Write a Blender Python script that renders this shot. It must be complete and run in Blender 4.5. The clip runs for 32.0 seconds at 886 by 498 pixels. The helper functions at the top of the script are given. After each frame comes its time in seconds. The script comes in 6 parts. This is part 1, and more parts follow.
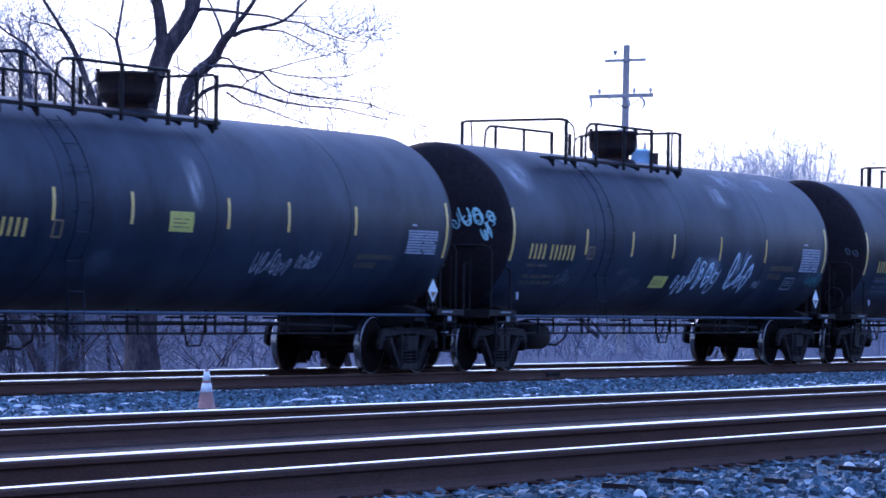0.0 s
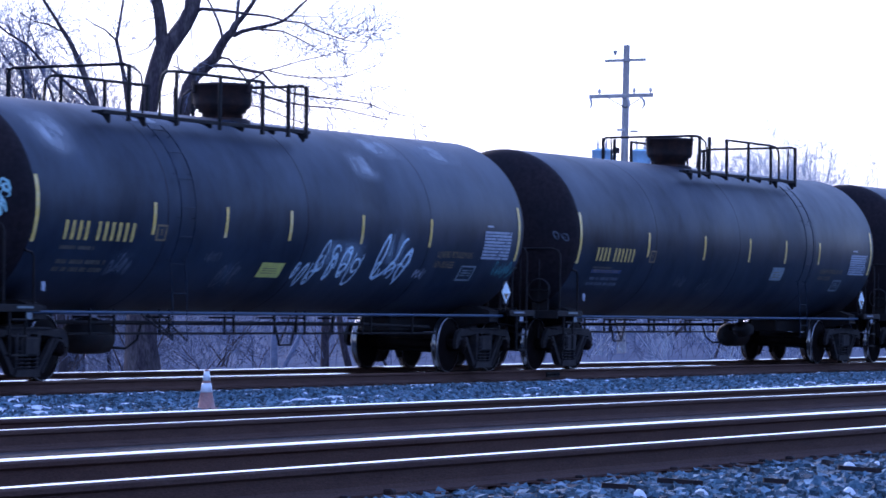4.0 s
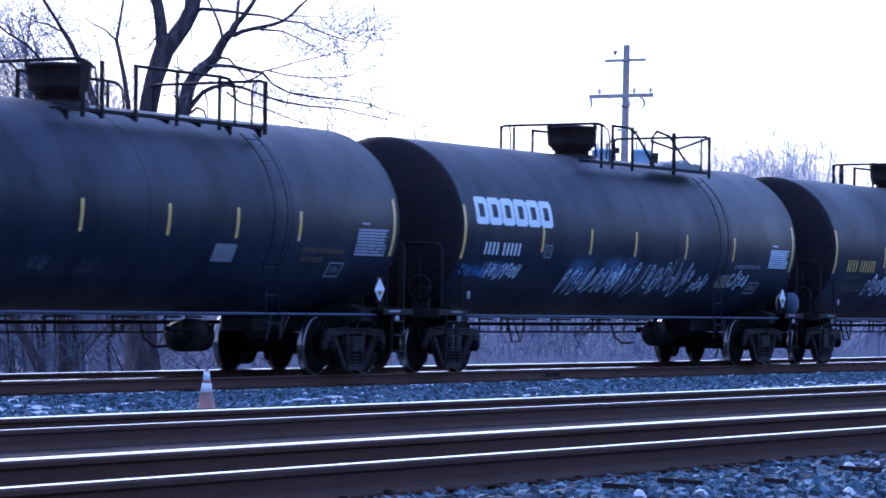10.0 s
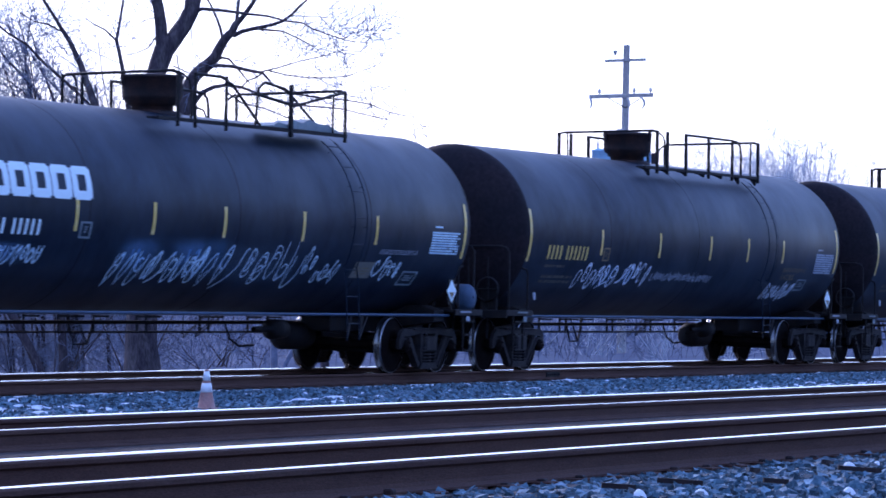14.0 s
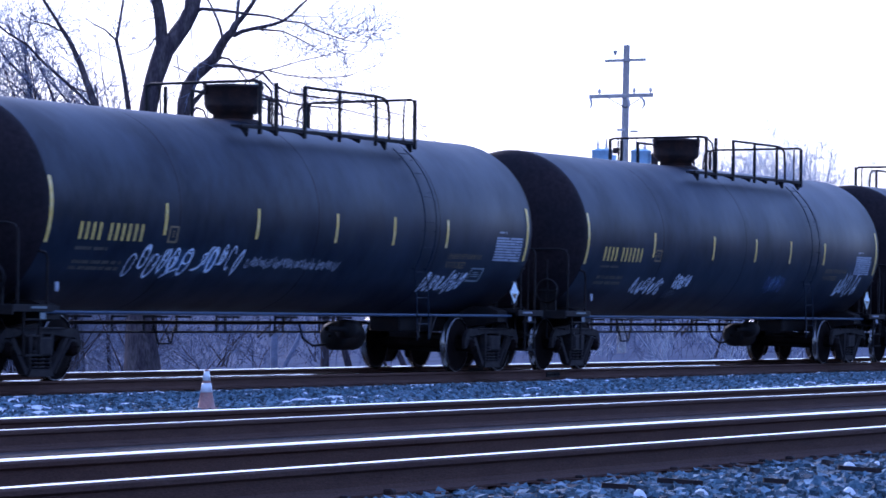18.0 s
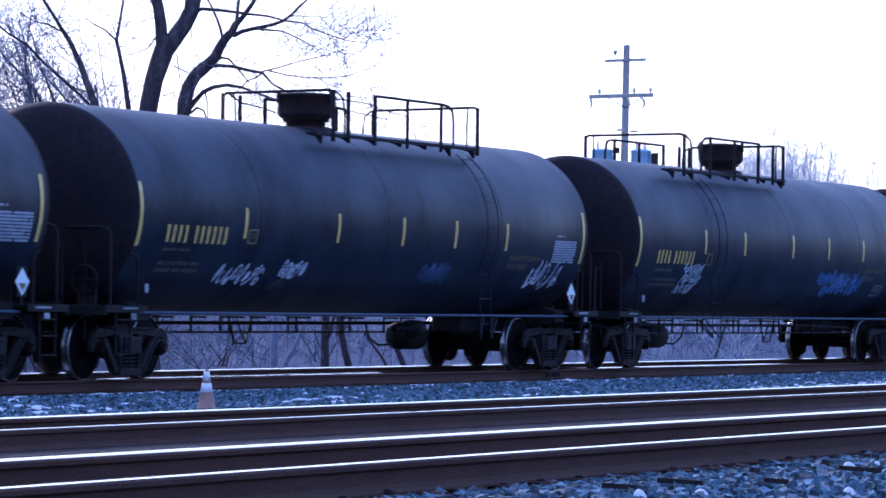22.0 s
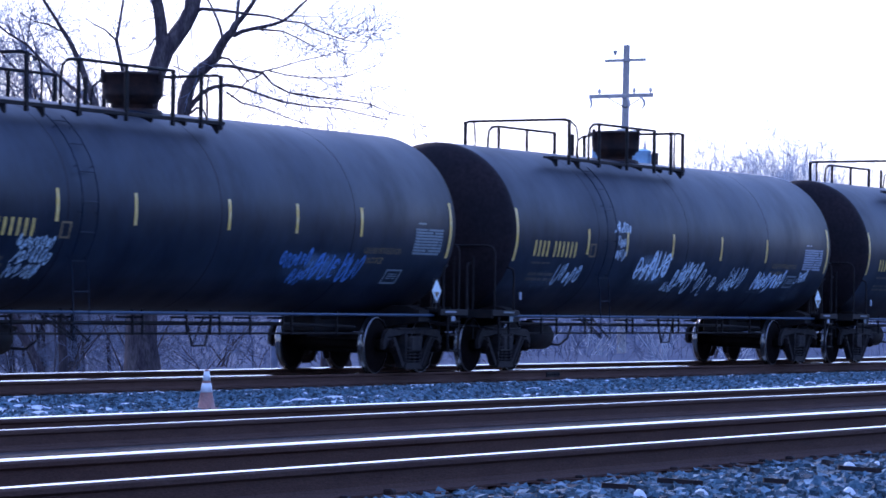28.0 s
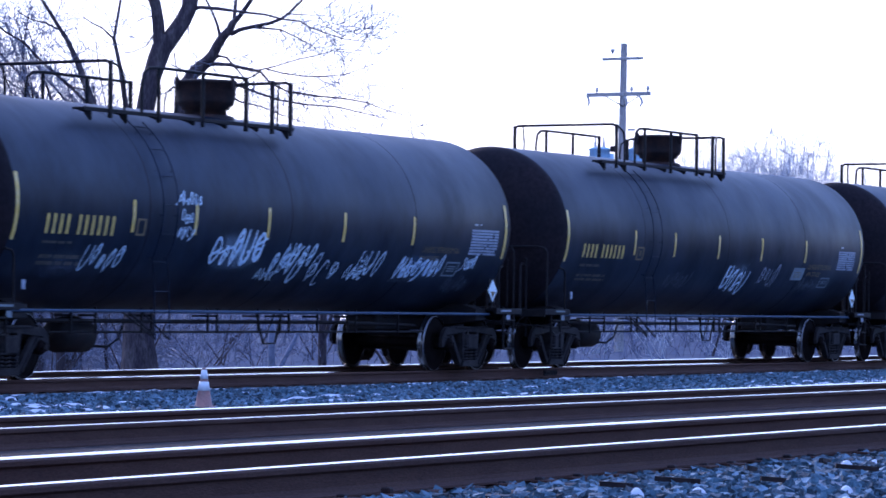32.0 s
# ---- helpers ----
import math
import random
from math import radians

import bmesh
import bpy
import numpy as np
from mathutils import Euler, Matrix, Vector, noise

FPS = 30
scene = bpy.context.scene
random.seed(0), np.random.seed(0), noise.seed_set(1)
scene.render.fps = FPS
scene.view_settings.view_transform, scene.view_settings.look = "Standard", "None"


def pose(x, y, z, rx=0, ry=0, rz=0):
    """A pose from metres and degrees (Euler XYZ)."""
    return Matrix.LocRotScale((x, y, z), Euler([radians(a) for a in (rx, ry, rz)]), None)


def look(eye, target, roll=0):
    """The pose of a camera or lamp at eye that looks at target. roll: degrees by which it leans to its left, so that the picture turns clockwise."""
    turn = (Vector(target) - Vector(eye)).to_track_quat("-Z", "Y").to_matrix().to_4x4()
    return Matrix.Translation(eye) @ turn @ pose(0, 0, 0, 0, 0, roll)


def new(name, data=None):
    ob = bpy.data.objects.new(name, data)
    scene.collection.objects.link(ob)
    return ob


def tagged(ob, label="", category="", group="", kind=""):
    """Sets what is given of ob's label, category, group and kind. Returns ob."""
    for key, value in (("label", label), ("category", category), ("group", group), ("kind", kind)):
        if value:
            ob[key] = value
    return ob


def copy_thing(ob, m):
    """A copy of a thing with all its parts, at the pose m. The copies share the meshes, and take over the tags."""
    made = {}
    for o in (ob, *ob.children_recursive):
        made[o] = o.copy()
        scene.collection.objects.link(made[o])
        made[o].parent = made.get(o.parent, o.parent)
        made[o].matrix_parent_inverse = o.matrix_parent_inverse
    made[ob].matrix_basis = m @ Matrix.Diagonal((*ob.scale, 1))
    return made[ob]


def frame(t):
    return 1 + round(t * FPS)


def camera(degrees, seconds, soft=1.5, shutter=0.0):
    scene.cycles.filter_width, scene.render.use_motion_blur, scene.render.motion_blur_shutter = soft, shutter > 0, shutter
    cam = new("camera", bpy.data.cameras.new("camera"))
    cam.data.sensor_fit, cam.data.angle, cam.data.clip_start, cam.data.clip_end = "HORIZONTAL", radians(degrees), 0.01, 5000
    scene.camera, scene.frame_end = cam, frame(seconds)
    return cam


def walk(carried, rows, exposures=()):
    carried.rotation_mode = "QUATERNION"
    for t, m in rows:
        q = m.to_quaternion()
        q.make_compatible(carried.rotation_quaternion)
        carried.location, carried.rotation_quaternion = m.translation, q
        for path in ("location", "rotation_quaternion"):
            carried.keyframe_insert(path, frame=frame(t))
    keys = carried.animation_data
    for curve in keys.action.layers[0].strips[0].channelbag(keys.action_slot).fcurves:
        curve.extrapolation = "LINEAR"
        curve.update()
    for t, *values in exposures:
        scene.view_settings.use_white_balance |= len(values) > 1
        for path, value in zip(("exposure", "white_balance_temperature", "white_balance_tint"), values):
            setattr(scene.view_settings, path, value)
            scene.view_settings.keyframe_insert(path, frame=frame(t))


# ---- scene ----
# World: x runs along the tracks, y across them away from the camera, z = 0 on top of the far track's rails.
EYE = Vector((0.0, 0.0, 0.996))
YAW, TILT, LEAN = 65.741, 0.864, 0.682


def aim(dyaw=0.0, dtilt=0.0):
    a, b = radians(YAW + dyaw), radians(TILT + dtilt)
    way = Vector((math.sin(a) * math.cos(b), math.cos(a) * math.cos(b), math.sin(b)))
    return look(EYE, EYE + way * 50, LEAN)


cam = camera(12.606, 32.0, soft=1.65, shutter=0.5)
walk(cam, [(0.0, aim()), (28.8, aim()), (29.2, aim(0.004, -0.008)), (29.6, aim(0.016, -0.012)),
           (30.0, aim(0.037, -0.013)), (30.5, aim(0.038, -0.022)), (31.0, aim(0.046, -0.016)),
           (31.5, aim(0.037, -0.017)), (32.0, aim(0.037, -0.022))],
     exposures=[(0.0, 1.37, 5480, 30), (32.0, 1.37, 5480, 30)])

# Light: a pale hazy winter sky with the low sun behind the train.
SUN_YAW, SUN_UP = 40.0, 24.0
world = bpy.data.worlds.new("winter_sky")
scene.world = world
world.use_nodes = True
wn = world.node_tree.nodes
wl = world.node_tree.links
sky = wn.new("ShaderNodeTexSky")
sky.sky_type = "NISHITA"
sky.sun_disc = False
sky.sun_elevation, sky.sun_rotation = radians(SUN_UP), radians(SUN_YAW)
sky.air_density, sky.dust_density, sky.ozone_density = 1.0, 0.55, 2.0
haze = wn.new("ShaderNodeMix")
haze.data_type = "RGBA"
haze.inputs[0].default_value = 0.45
haze.inputs[7].default_value = (1.9, 2.9, 5.6, 1)
wl.new(sky.outputs[0], haze.inputs[6])
wl.new(haze.outputs[2], wn["Background"].inputs[0])
wn["Background"].inputs[1].default_value = 0.12
sun_data = bpy.data.lights.new("sun", "SUN")
sun_data.energy, sun_data.angle, sun_data.color = 0.8, radians(10), (1.0, 0.93, 0.84)
sun = new("sun", sun_data)
sun.matrix_world = look((math.sin(radians(SUN_YAW)) * 200, math.cos(radians(SUN_YAW)) * 200, 200 * math.tan(radians(SUN_UP))), (0, 0, 0))


# ---- materials ----
def material(name, base, rough=0.6, metal=0.0, vary=0.25, scale=6.0, fine=60.0, bump=0.15, second=None, spots=0.5, stretch=(1, 1, 1), per="", spec=0.5, rvar=0.1, dust=0.0, tint=(1, 1, 1)):
    """A surface with broad stains and fine grain. second: another colour that shows through in patches."""
    m = bpy.data.materials.new(name)
    m.use_nodes = True
    n, l = m.node_tree.nodes, m.node_tree.links
    b = n["Principled BSDF"]
    tc, mp = n.new("ShaderNodeTexCoord"), n.new("ShaderNodeMapping")
    mp.inputs["Scale"].default_value = stretch
    l.new(tc.outputs["Object"], mp.inputs[0])
    big, small = n.new("ShaderNodeTexNoise"), n.new("ShaderNodeTexNoise")
    for t, s, d in ((big, scale, 6), (small, fine, 3)):
        t.inputs["Scale"].default_value, t.inputs["Detail"].default_value = s, d
        l.new(mp.outputs[0], t.inputs["Vector"])
    ramp = n.new("ShaderNodeMapRange")
    ramp.inputs[1].default_value, ramp.inputs[2].default_value = spots - 0.14, spots + 0.14
    l.new(big.outputs[0], ramp.inputs[0])
    mix = n.new("ShaderNodeMix")
    mix.data_type = "RGBA"
    two = second or tuple(c * (1 + 2 * vary) for c in base)
    mix.inputs[6].default_value, mix.inputs[7].default_value = (*base, 1), (*two, 1)
    l.new(ramp.outputs[0], mix.inputs[0])
    hsv = n.new("ShaderNodeHueSaturation")
    l.new(mix.outputs[2], hsv.inputs["Color"])
    val = n.new("ShaderNodeMapRange")
    val.inputs[1].default_value, val.inputs[2].default_value = 0.25, 0.75
    val.inputs[3].default_value, val.inputs[4].default_value = 1 - vary, 1 + vary
    if per:
        src = n.new("ShaderNodeNewGeometry") if per == "island" else n.new("ShaderNodeObjectInfo")
        add = n.new("ShaderNodeMath")
        add.operation = "ADD"
        half = n.new("ShaderNodeMath")
        half.operation = "MULTIPLY"
        half.inputs[1].default_value = 0.5
        l.new(small.outputs[0], add.inputs[0])
        l.new(src.outputs["Random Per Island" if per == "island" else "Random"], add.inputs[1])
        l.new(add.outputs[0], half.inputs[0])
        l.new(half.outputs[0], val.inputs[0])
    else:
        l.new(small.outputs[0], val.inputs[0])
    l.new(val.outputs[0], hsv.inputs["Value"])
    l.new(hsv.outputs[0], b.inputs["Base Color"])
    rr = n.new("ShaderNodeMapRange")
    rr.inputs[3].default_value, rr.inputs[4].default_value = max(0.02, rough - rvar), min(1, rough + rvar * 1.2)
    l.new(big.outputs[0], rr.inputs[0])
    l.new(rr.outputs[0], b.inputs["Roughness"])
    b.inputs["Metallic"].default_value = metal
    b.inputs["Specular Tint"].default_value = (*tint, 1)
    b.inputs["Sheen Weight"].default_value = dust
    b.inputs["Sheen Roughness"].default_value = 0.45
    b.inputs["Specular IOR Level"].default_value = spec
    if dust:
        # dust lies in clouds and runs down in streaks
        cloud, mp2 = n.new("ShaderNodeTexNoise"), n.new("ShaderNodeMapping")
        mp2.inputs["Scale"].default_value = (1.0, 0.7, 0.7)
        cloud.inputs["Scale"].default_value, cloud.inputs["Detail"].default_value, cloud.inputs["Roughness"].default_value = 0.8, 6, 0.6
        info = n.new("ShaderNodeObjectInfo")
        shift = n.new("ShaderNodeVectorMath")
        shift.operation = "MULTIPLY_ADD"
        shift.inputs[1].default_value = (40, 17, 9)
        l.new(info.outputs["Random"], shift.inputs[0])
        l.new(tc.outputs["Object"], shift.inputs[2])
        l.new(shift.outputs[0], mp2.inputs[0])
        l.new(mp2.outputs[0], cloud.inputs["Vector"])
        for socket, k0, k1 in (("Specular IOR Level", spec * 0.5, spec * 1.5), ("Sheen Weight", 0.0, dust * 2)):
            r = n.new("ShaderNodeMapRange")
            r.inputs[1].default_value, r.inputs[2].default_value = 0.34, 0.66
            r.inputs[3].default_value, r.inputs[4].default_value = k0, k1
            l.new(cloud.outputs[0], r.inputs[0])
            l.new(r.outputs[0], b.inputs[socket])
    if bump:
        bp = n.new("ShaderNodeBump")
        bp.inputs["Strength"].default_value, bp.inputs["Distance"].default_value = bump, 0.02
        l.new(small.outputs[0], bp.inputs["Height"])
        l.new(bp.outputs[0], b.inputs["Normal"])
    return m


TANK = material("tank_black_paint", (0.0029, 0.0052, 0.0120), 0.46, 0, 0.45, 0.7, 7, 0.03, (0.0052, 0.0092, 0.0200), 0.55, (0.8, 0.6, 0.6), spec=0.29, rvar=0.13, dust=0.003, tint=(0.32, 0.60, 1.0))
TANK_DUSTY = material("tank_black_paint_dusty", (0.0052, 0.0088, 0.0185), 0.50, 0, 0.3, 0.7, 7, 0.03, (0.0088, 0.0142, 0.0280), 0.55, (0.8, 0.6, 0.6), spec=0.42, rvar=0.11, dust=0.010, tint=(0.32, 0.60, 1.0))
HEAD_PAINT = material("tank_head_grimy", (0.010, 0.0075, 0.0105), 0.7, 0, 0.4, 1.2, 14, 0.08, (0.020, 0.013, 0.015), 0.5, spec=0.16)
FRAME = material("frame_black_paint", (0.008, 0.0075, 0.009), 0.65, 0, 0.3, 4, 40, 0.15, (0.022, 0.016, 0.014), 0.58, spec=0.22)
DOME = material("housing_rusty_black", (0.016, 0.011, 0.012), 0.62, 0, 0.3, 5, 40, 0.15, (0.05, 0.024, 0.018), 0.56, spec=0.3)
CAST = material("cast_steel_dusty", (0.019, 0.017, 0.019), 0.7, 0.0, 0.3, 6, 50, 0.2, (0.042, 0.037, 0.036), 0.54, spec=0.16)
WHEEL = material("wheel_steel", (0.006, 0.0045, 0.0045), 0.7, 0.0, 0.3, 6, 40, 0.15, (0.013, 0.008, 0.0075), 0.55, spec=0.05)
TREAD = material("tread_worn_steel", (0.17, 0.168, 0.17), 0.20, 0.95, 0.1, 8, 50, 0.03)
STRIPE = material("reflective_tape_yellow", (0.80, 0.54, 0.10), 0.35, 0, 0.12, 8, 50, 0.03, (0.90, 0.72, 0.32), 0.58)
STENCIL = material("stencil_yellow_paint", (0.74, 0.52, 0.12), 0.55, 0, 0.25, 8, 60, 0.05, (0.46, 0.34, 0.11), 0.58)
STENCIL_DIM = material("faded_yellow_paint", (0.25, 0.18, 0.08), 0.6, 0, 0.3, 12, 60, 0.05, (0.14, 0.10, 0.05), 0.55)
WHITE = material("white_paint", (0.82, 0.95, 0.95), 0.5, 0, 0.05, 6, 50, 0.03, (0.78, 0.90, 0.91), 0.62)
WHITE_DIM = material("weathered_white_paint", (0.38, 0.42, 0.48), 0.6, 0, 0.3, 10, 60, 0.05, (0.22, 0.25, 0.30), 0.58)
LIGHT_BLUE = material("spray_pale_blue", (0.62, 0.78, 0.84), 0.55, 0, 0.2, 8, 60, 0.03, (0.36, 0.52, 0.68), 0.58)
BLUE = material("spray_blue", (0.10, 0.26, 0.62), 0.55, 0, 0.25, 8, 60, 0.03, (0.06, 0.16, 0.42), 0.55)
TEAL = material("spray_teal", (0.10, 0.36, 0.36), 0.55, 0, 0.25, 8, 60, 0.03, (0.06, 0.22, 0.24), 0.55)
GREY_SPRAY = material("spray_dull_grey", (0.09, 0.11, 0.14), 0.6, 0, 0.3, 8, 60, 0.03, (0.04, 0.05, 0.07), 0.5)
YELLOW = material("yellow_sign", (0.55, 0.52, 0.10), 0.45, 0, 0.1, 8, 60, 0.03)
RED_BROWN = material("rail_rust", (0.078, 0.036, 0.026), 0.8, 0.0, 0.3, 5, 70, 0.25, (0.105, 0.054, 0.038), 0.5, (0.4, 1, 2), spec=0.3)
SHINE = material("rail_head_polished", (0.94, 0.85, 0.73), 0.11, 1.0, 0.06, 3, 60, 0.01, stretch=(0.1, 8, 1), rvar=0.04)
TIE = material("creosoted_timber", (0.05, 0.038, 0.03), 0.85, 0, 0.3, 3, 50, 0.4, (0.10, 0.08, 0.065), 0.5, (1, 0.3, 1), "object")
STONE = material("ballast_stone", (0.058, 0.114, 0.148), 0.75, 0, 0.75, 9, 80, 0.3, (0.15, 0.235, 0.29), 0.55, per="island")
BALLAST = material("ballast_bed", (0.09, 0.14, 0.19), 0.9, 0, 0.5, 2.5, 22, 1.0, (0.19, 0.28, 0.36), 0.6)
BROWN_BED = material("brown_ballast_bed", (0.040, 0.030, 0.030), 0.9, 0, 0.5, 2.5, 22, 1.0, (0.075, 0.055, 0.048), 0.55, spec=0.2)
SNOW = material("old_snow", (0.80, 0.83, 0.88), 0.7, 0, 0.06, 6, 60, 0.3, (0.68, 0.71, 0.77), 0.6)
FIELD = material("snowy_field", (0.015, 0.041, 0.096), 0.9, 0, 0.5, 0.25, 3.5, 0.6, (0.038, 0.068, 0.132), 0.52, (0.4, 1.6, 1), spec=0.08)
BARK = material("bark_dark", (0.060, 0.047, 0.054), 0.9, 0, 0.5, 5, 26, 1.0, (0.130, 0.106, 0.102), 0.58, (1, 1, 0.3), spec=0.12)
# Twig colour is lightened to include the sky's veiling glare.
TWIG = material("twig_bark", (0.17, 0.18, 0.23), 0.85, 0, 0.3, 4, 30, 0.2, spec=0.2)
# Distance haze is put into this pale blue-grey bark colour.
FAR_TWIG_HAZED = material("far_twig_bark_hazed", (0.36, 0.38, 0.42), 0.9, 0, 0.25, 1, 10, 0)
BRUSH = material("dry_brush", (0.060, 0.075, 0.125), 0.9, 0, 0.45, 0.6, 18, 0.1, (0.10, 0.115, 0.17), 0.5, per="island", spec=0.1)
# Weathered wood, its colour raised further to stand for glare and haze.
POLE_HAZED = material("weathered_pole_wood_hazed", (0.36, 0.32, 0.30), 0.85, 0, 0.25, 3, 30, 0.3, (0.44, 0.40, 0.37), 0.55, (1, 1, 0.2))
CAN = material("transformer_blue_grey", (0.40, 0.60, 0.76), 0.4, 0, 0.12, 4, 30, 0.05)
PORCELAIN = material("insulator_porcelain", (0.50, 0.45, 0.43), 0.3, 0, 0.1, 8, 30, 0)
ORANGE = material("cone_faded_orange", (0.42, 0.20, 0.16), 0.5, 0, 0.2, 8, 50, 0.05, (0.34, 0.20, 0.17), 0.5)
COLLAR = material("cone_reflective_collar", (0.78, 0.80, 0.82), 0.35, 0, 0.08, 12, 60, 0.03)
SILVER = material("aluminium_dull", (0.05, 0.08, 0.125), 0.6, 0.0, 0.2, 5, 40, 0.05, spec=0.25)
WHITE_BLUE = material("spray_white_blue", (0.76, 0.84, 0.90), 0.55, 0, 0.2, 8, 60, 0.03, (0.45, 0.52, 0.64), 0.55)
PALE_SPRAY = material("spray_bright_pale_blue", (0.68, 0.82, 0.90), 0.5, 0, 0.15, 6, 60, 0.03, (0.40, 0.56, 0.75), 0.6)
BLUE_DIM = material("spray_dull_blue", (0.05, 0.08, 0.20), 0.6, 0, 0.3, 8, 60, 0.03, (0.03, 0.04, 0.09), 0.55)
PALE_SIGN = material("pasted_sign_pale", (0.22, 0.27, 0.28), 0.5, 0, 0.15, 8, 60, 0.03, (0.17, 0.21, 0.23), 0.55)
TAN_SIGN = material("pasted_sign_tan", (0.14, 0.13, 0.10), 0.5, 0, 0.15, 8, 60, 0.03)
# For the added bank behind the camera that darkens the tanks' reflections.
UNSEEN_BANK = material("unseen_bank_dark", (0.035, 0.030, 0.028), 0.95, 0, 0.4, 0.3, 2, 0.3, (0.06, 0.052, 0.048), 0.55)
TEAL_PALE = material("spray_pale_teal", (0.42, 0.70, 0.70), 0.55, 0, 0.2, 8, 60, 0.03, (0.15, 0.36, 0.38), 0.55)
SMALL_PRINT = material("worn_small_print", (0.10, 0.085, 0.06), 0.6, 0, 0.3, 12, 60, 0.05, (0.05, 0.045, 0.035), 0.5)
RIM = material("rim_edge_steel", (0.30, 0.30, 0.32), 0.3, 1.0, 0.1, 8, 50, 0.03)


def mist(name, base, thick, across, down):
    """Thin paint mist or dust that thins out to its edges; across and down set the streaks' number."""
    m = bpy.data.materials.new(name)
    m.use_nodes = True
    n, l = m.node_tree.nodes, m.node_tree.links
    b = n["Principled BSDF"]
    b.inputs["Base Color"].default_value = (*base, 1)
    b.inputs["Roughness"].default_value = 0.8
    b.inputs["Specular IOR Level"].default_value = 0.1
    uv, sep = n.new("ShaderNodeTexCoord"), n.new("ShaderNodeSeparateXYZ")
    l.new(uv.outputs["UV"], sep.inputs[0])
    edge = None
    for k in (0, 1):
        ping = n.new("ShaderNodeMath")
        ping.operation = "PINGPONG"
        ping.inputs[1].default_value = 0.5
        l.new(sep.outputs[k], ping.inputs[0])
        soft = n.new("ShaderNodeMapRange")
        soft.interpolation_type = "SMOOTHSTEP"
        soft.inputs[2].default_value = 0.42
        l.new(ping.outputs[0], soft.inputs[0])
        if edge is None:
            edge = soft
        else:
            both = n.new("ShaderNodeMath")
            both.operation = "MULTIPLY"
            l.new(edge.outputs[0], both.inputs[0])
            l.new(soft.outputs[0], both.inputs[1])
    mp, tex = n.new("ShaderNodeMapping"), n.new("ShaderNodeTexNoise")
    mp.inputs["Scale"].default_value = (across, down, 1)
    info = n.new("ShaderNodeObjectInfo")
    l.new(info.outputs["Random"], mp.inputs["Location"])
    l.new(uv.outputs["UV"], mp.inputs[0])
    l.new(mp.outputs[0], tex.inputs["Vector"])
    tex.inputs["Scale"].default_value, tex.inputs["Detail"].default_value = 1.0, 5
    r = n.new("ShaderNodeMapRange")
    r.inputs[1].default_value, r.inputs[2].default_value = 0.30, 0.62
    r.inputs[4].default_value = thick
    l.new(tex.outputs[0], r.inputs[0])
    out = n.new("ShaderNodeMath")
    out.operation = "MULTIPLY"
    l.new(both.outputs[0], out.inputs[0])
    l.new(r.outputs[0], out.inputs[1])
    l.new(out.outputs[0], b.inputs["Alpha"])
    return m


DUST_MIST = mist("pale_dust_smear", (0.50, 0.52, 0.54), 1.0, 3.0, 1.6)
BLUE_MIST = mist("blue_paint_mist", (0.25, 0.45, 0.75), 0.45, 14.0, 1.2)
PALE_MIST = mist("pale_blue_paint_mist", (0.60, 0.78, 0.92), 0.42, 9.0, 1.2)
GREY_MIST = mist("grey_blue_rub_marks", (0.20, 0.25, 0.34), 0.40, 4.0, 3.0)


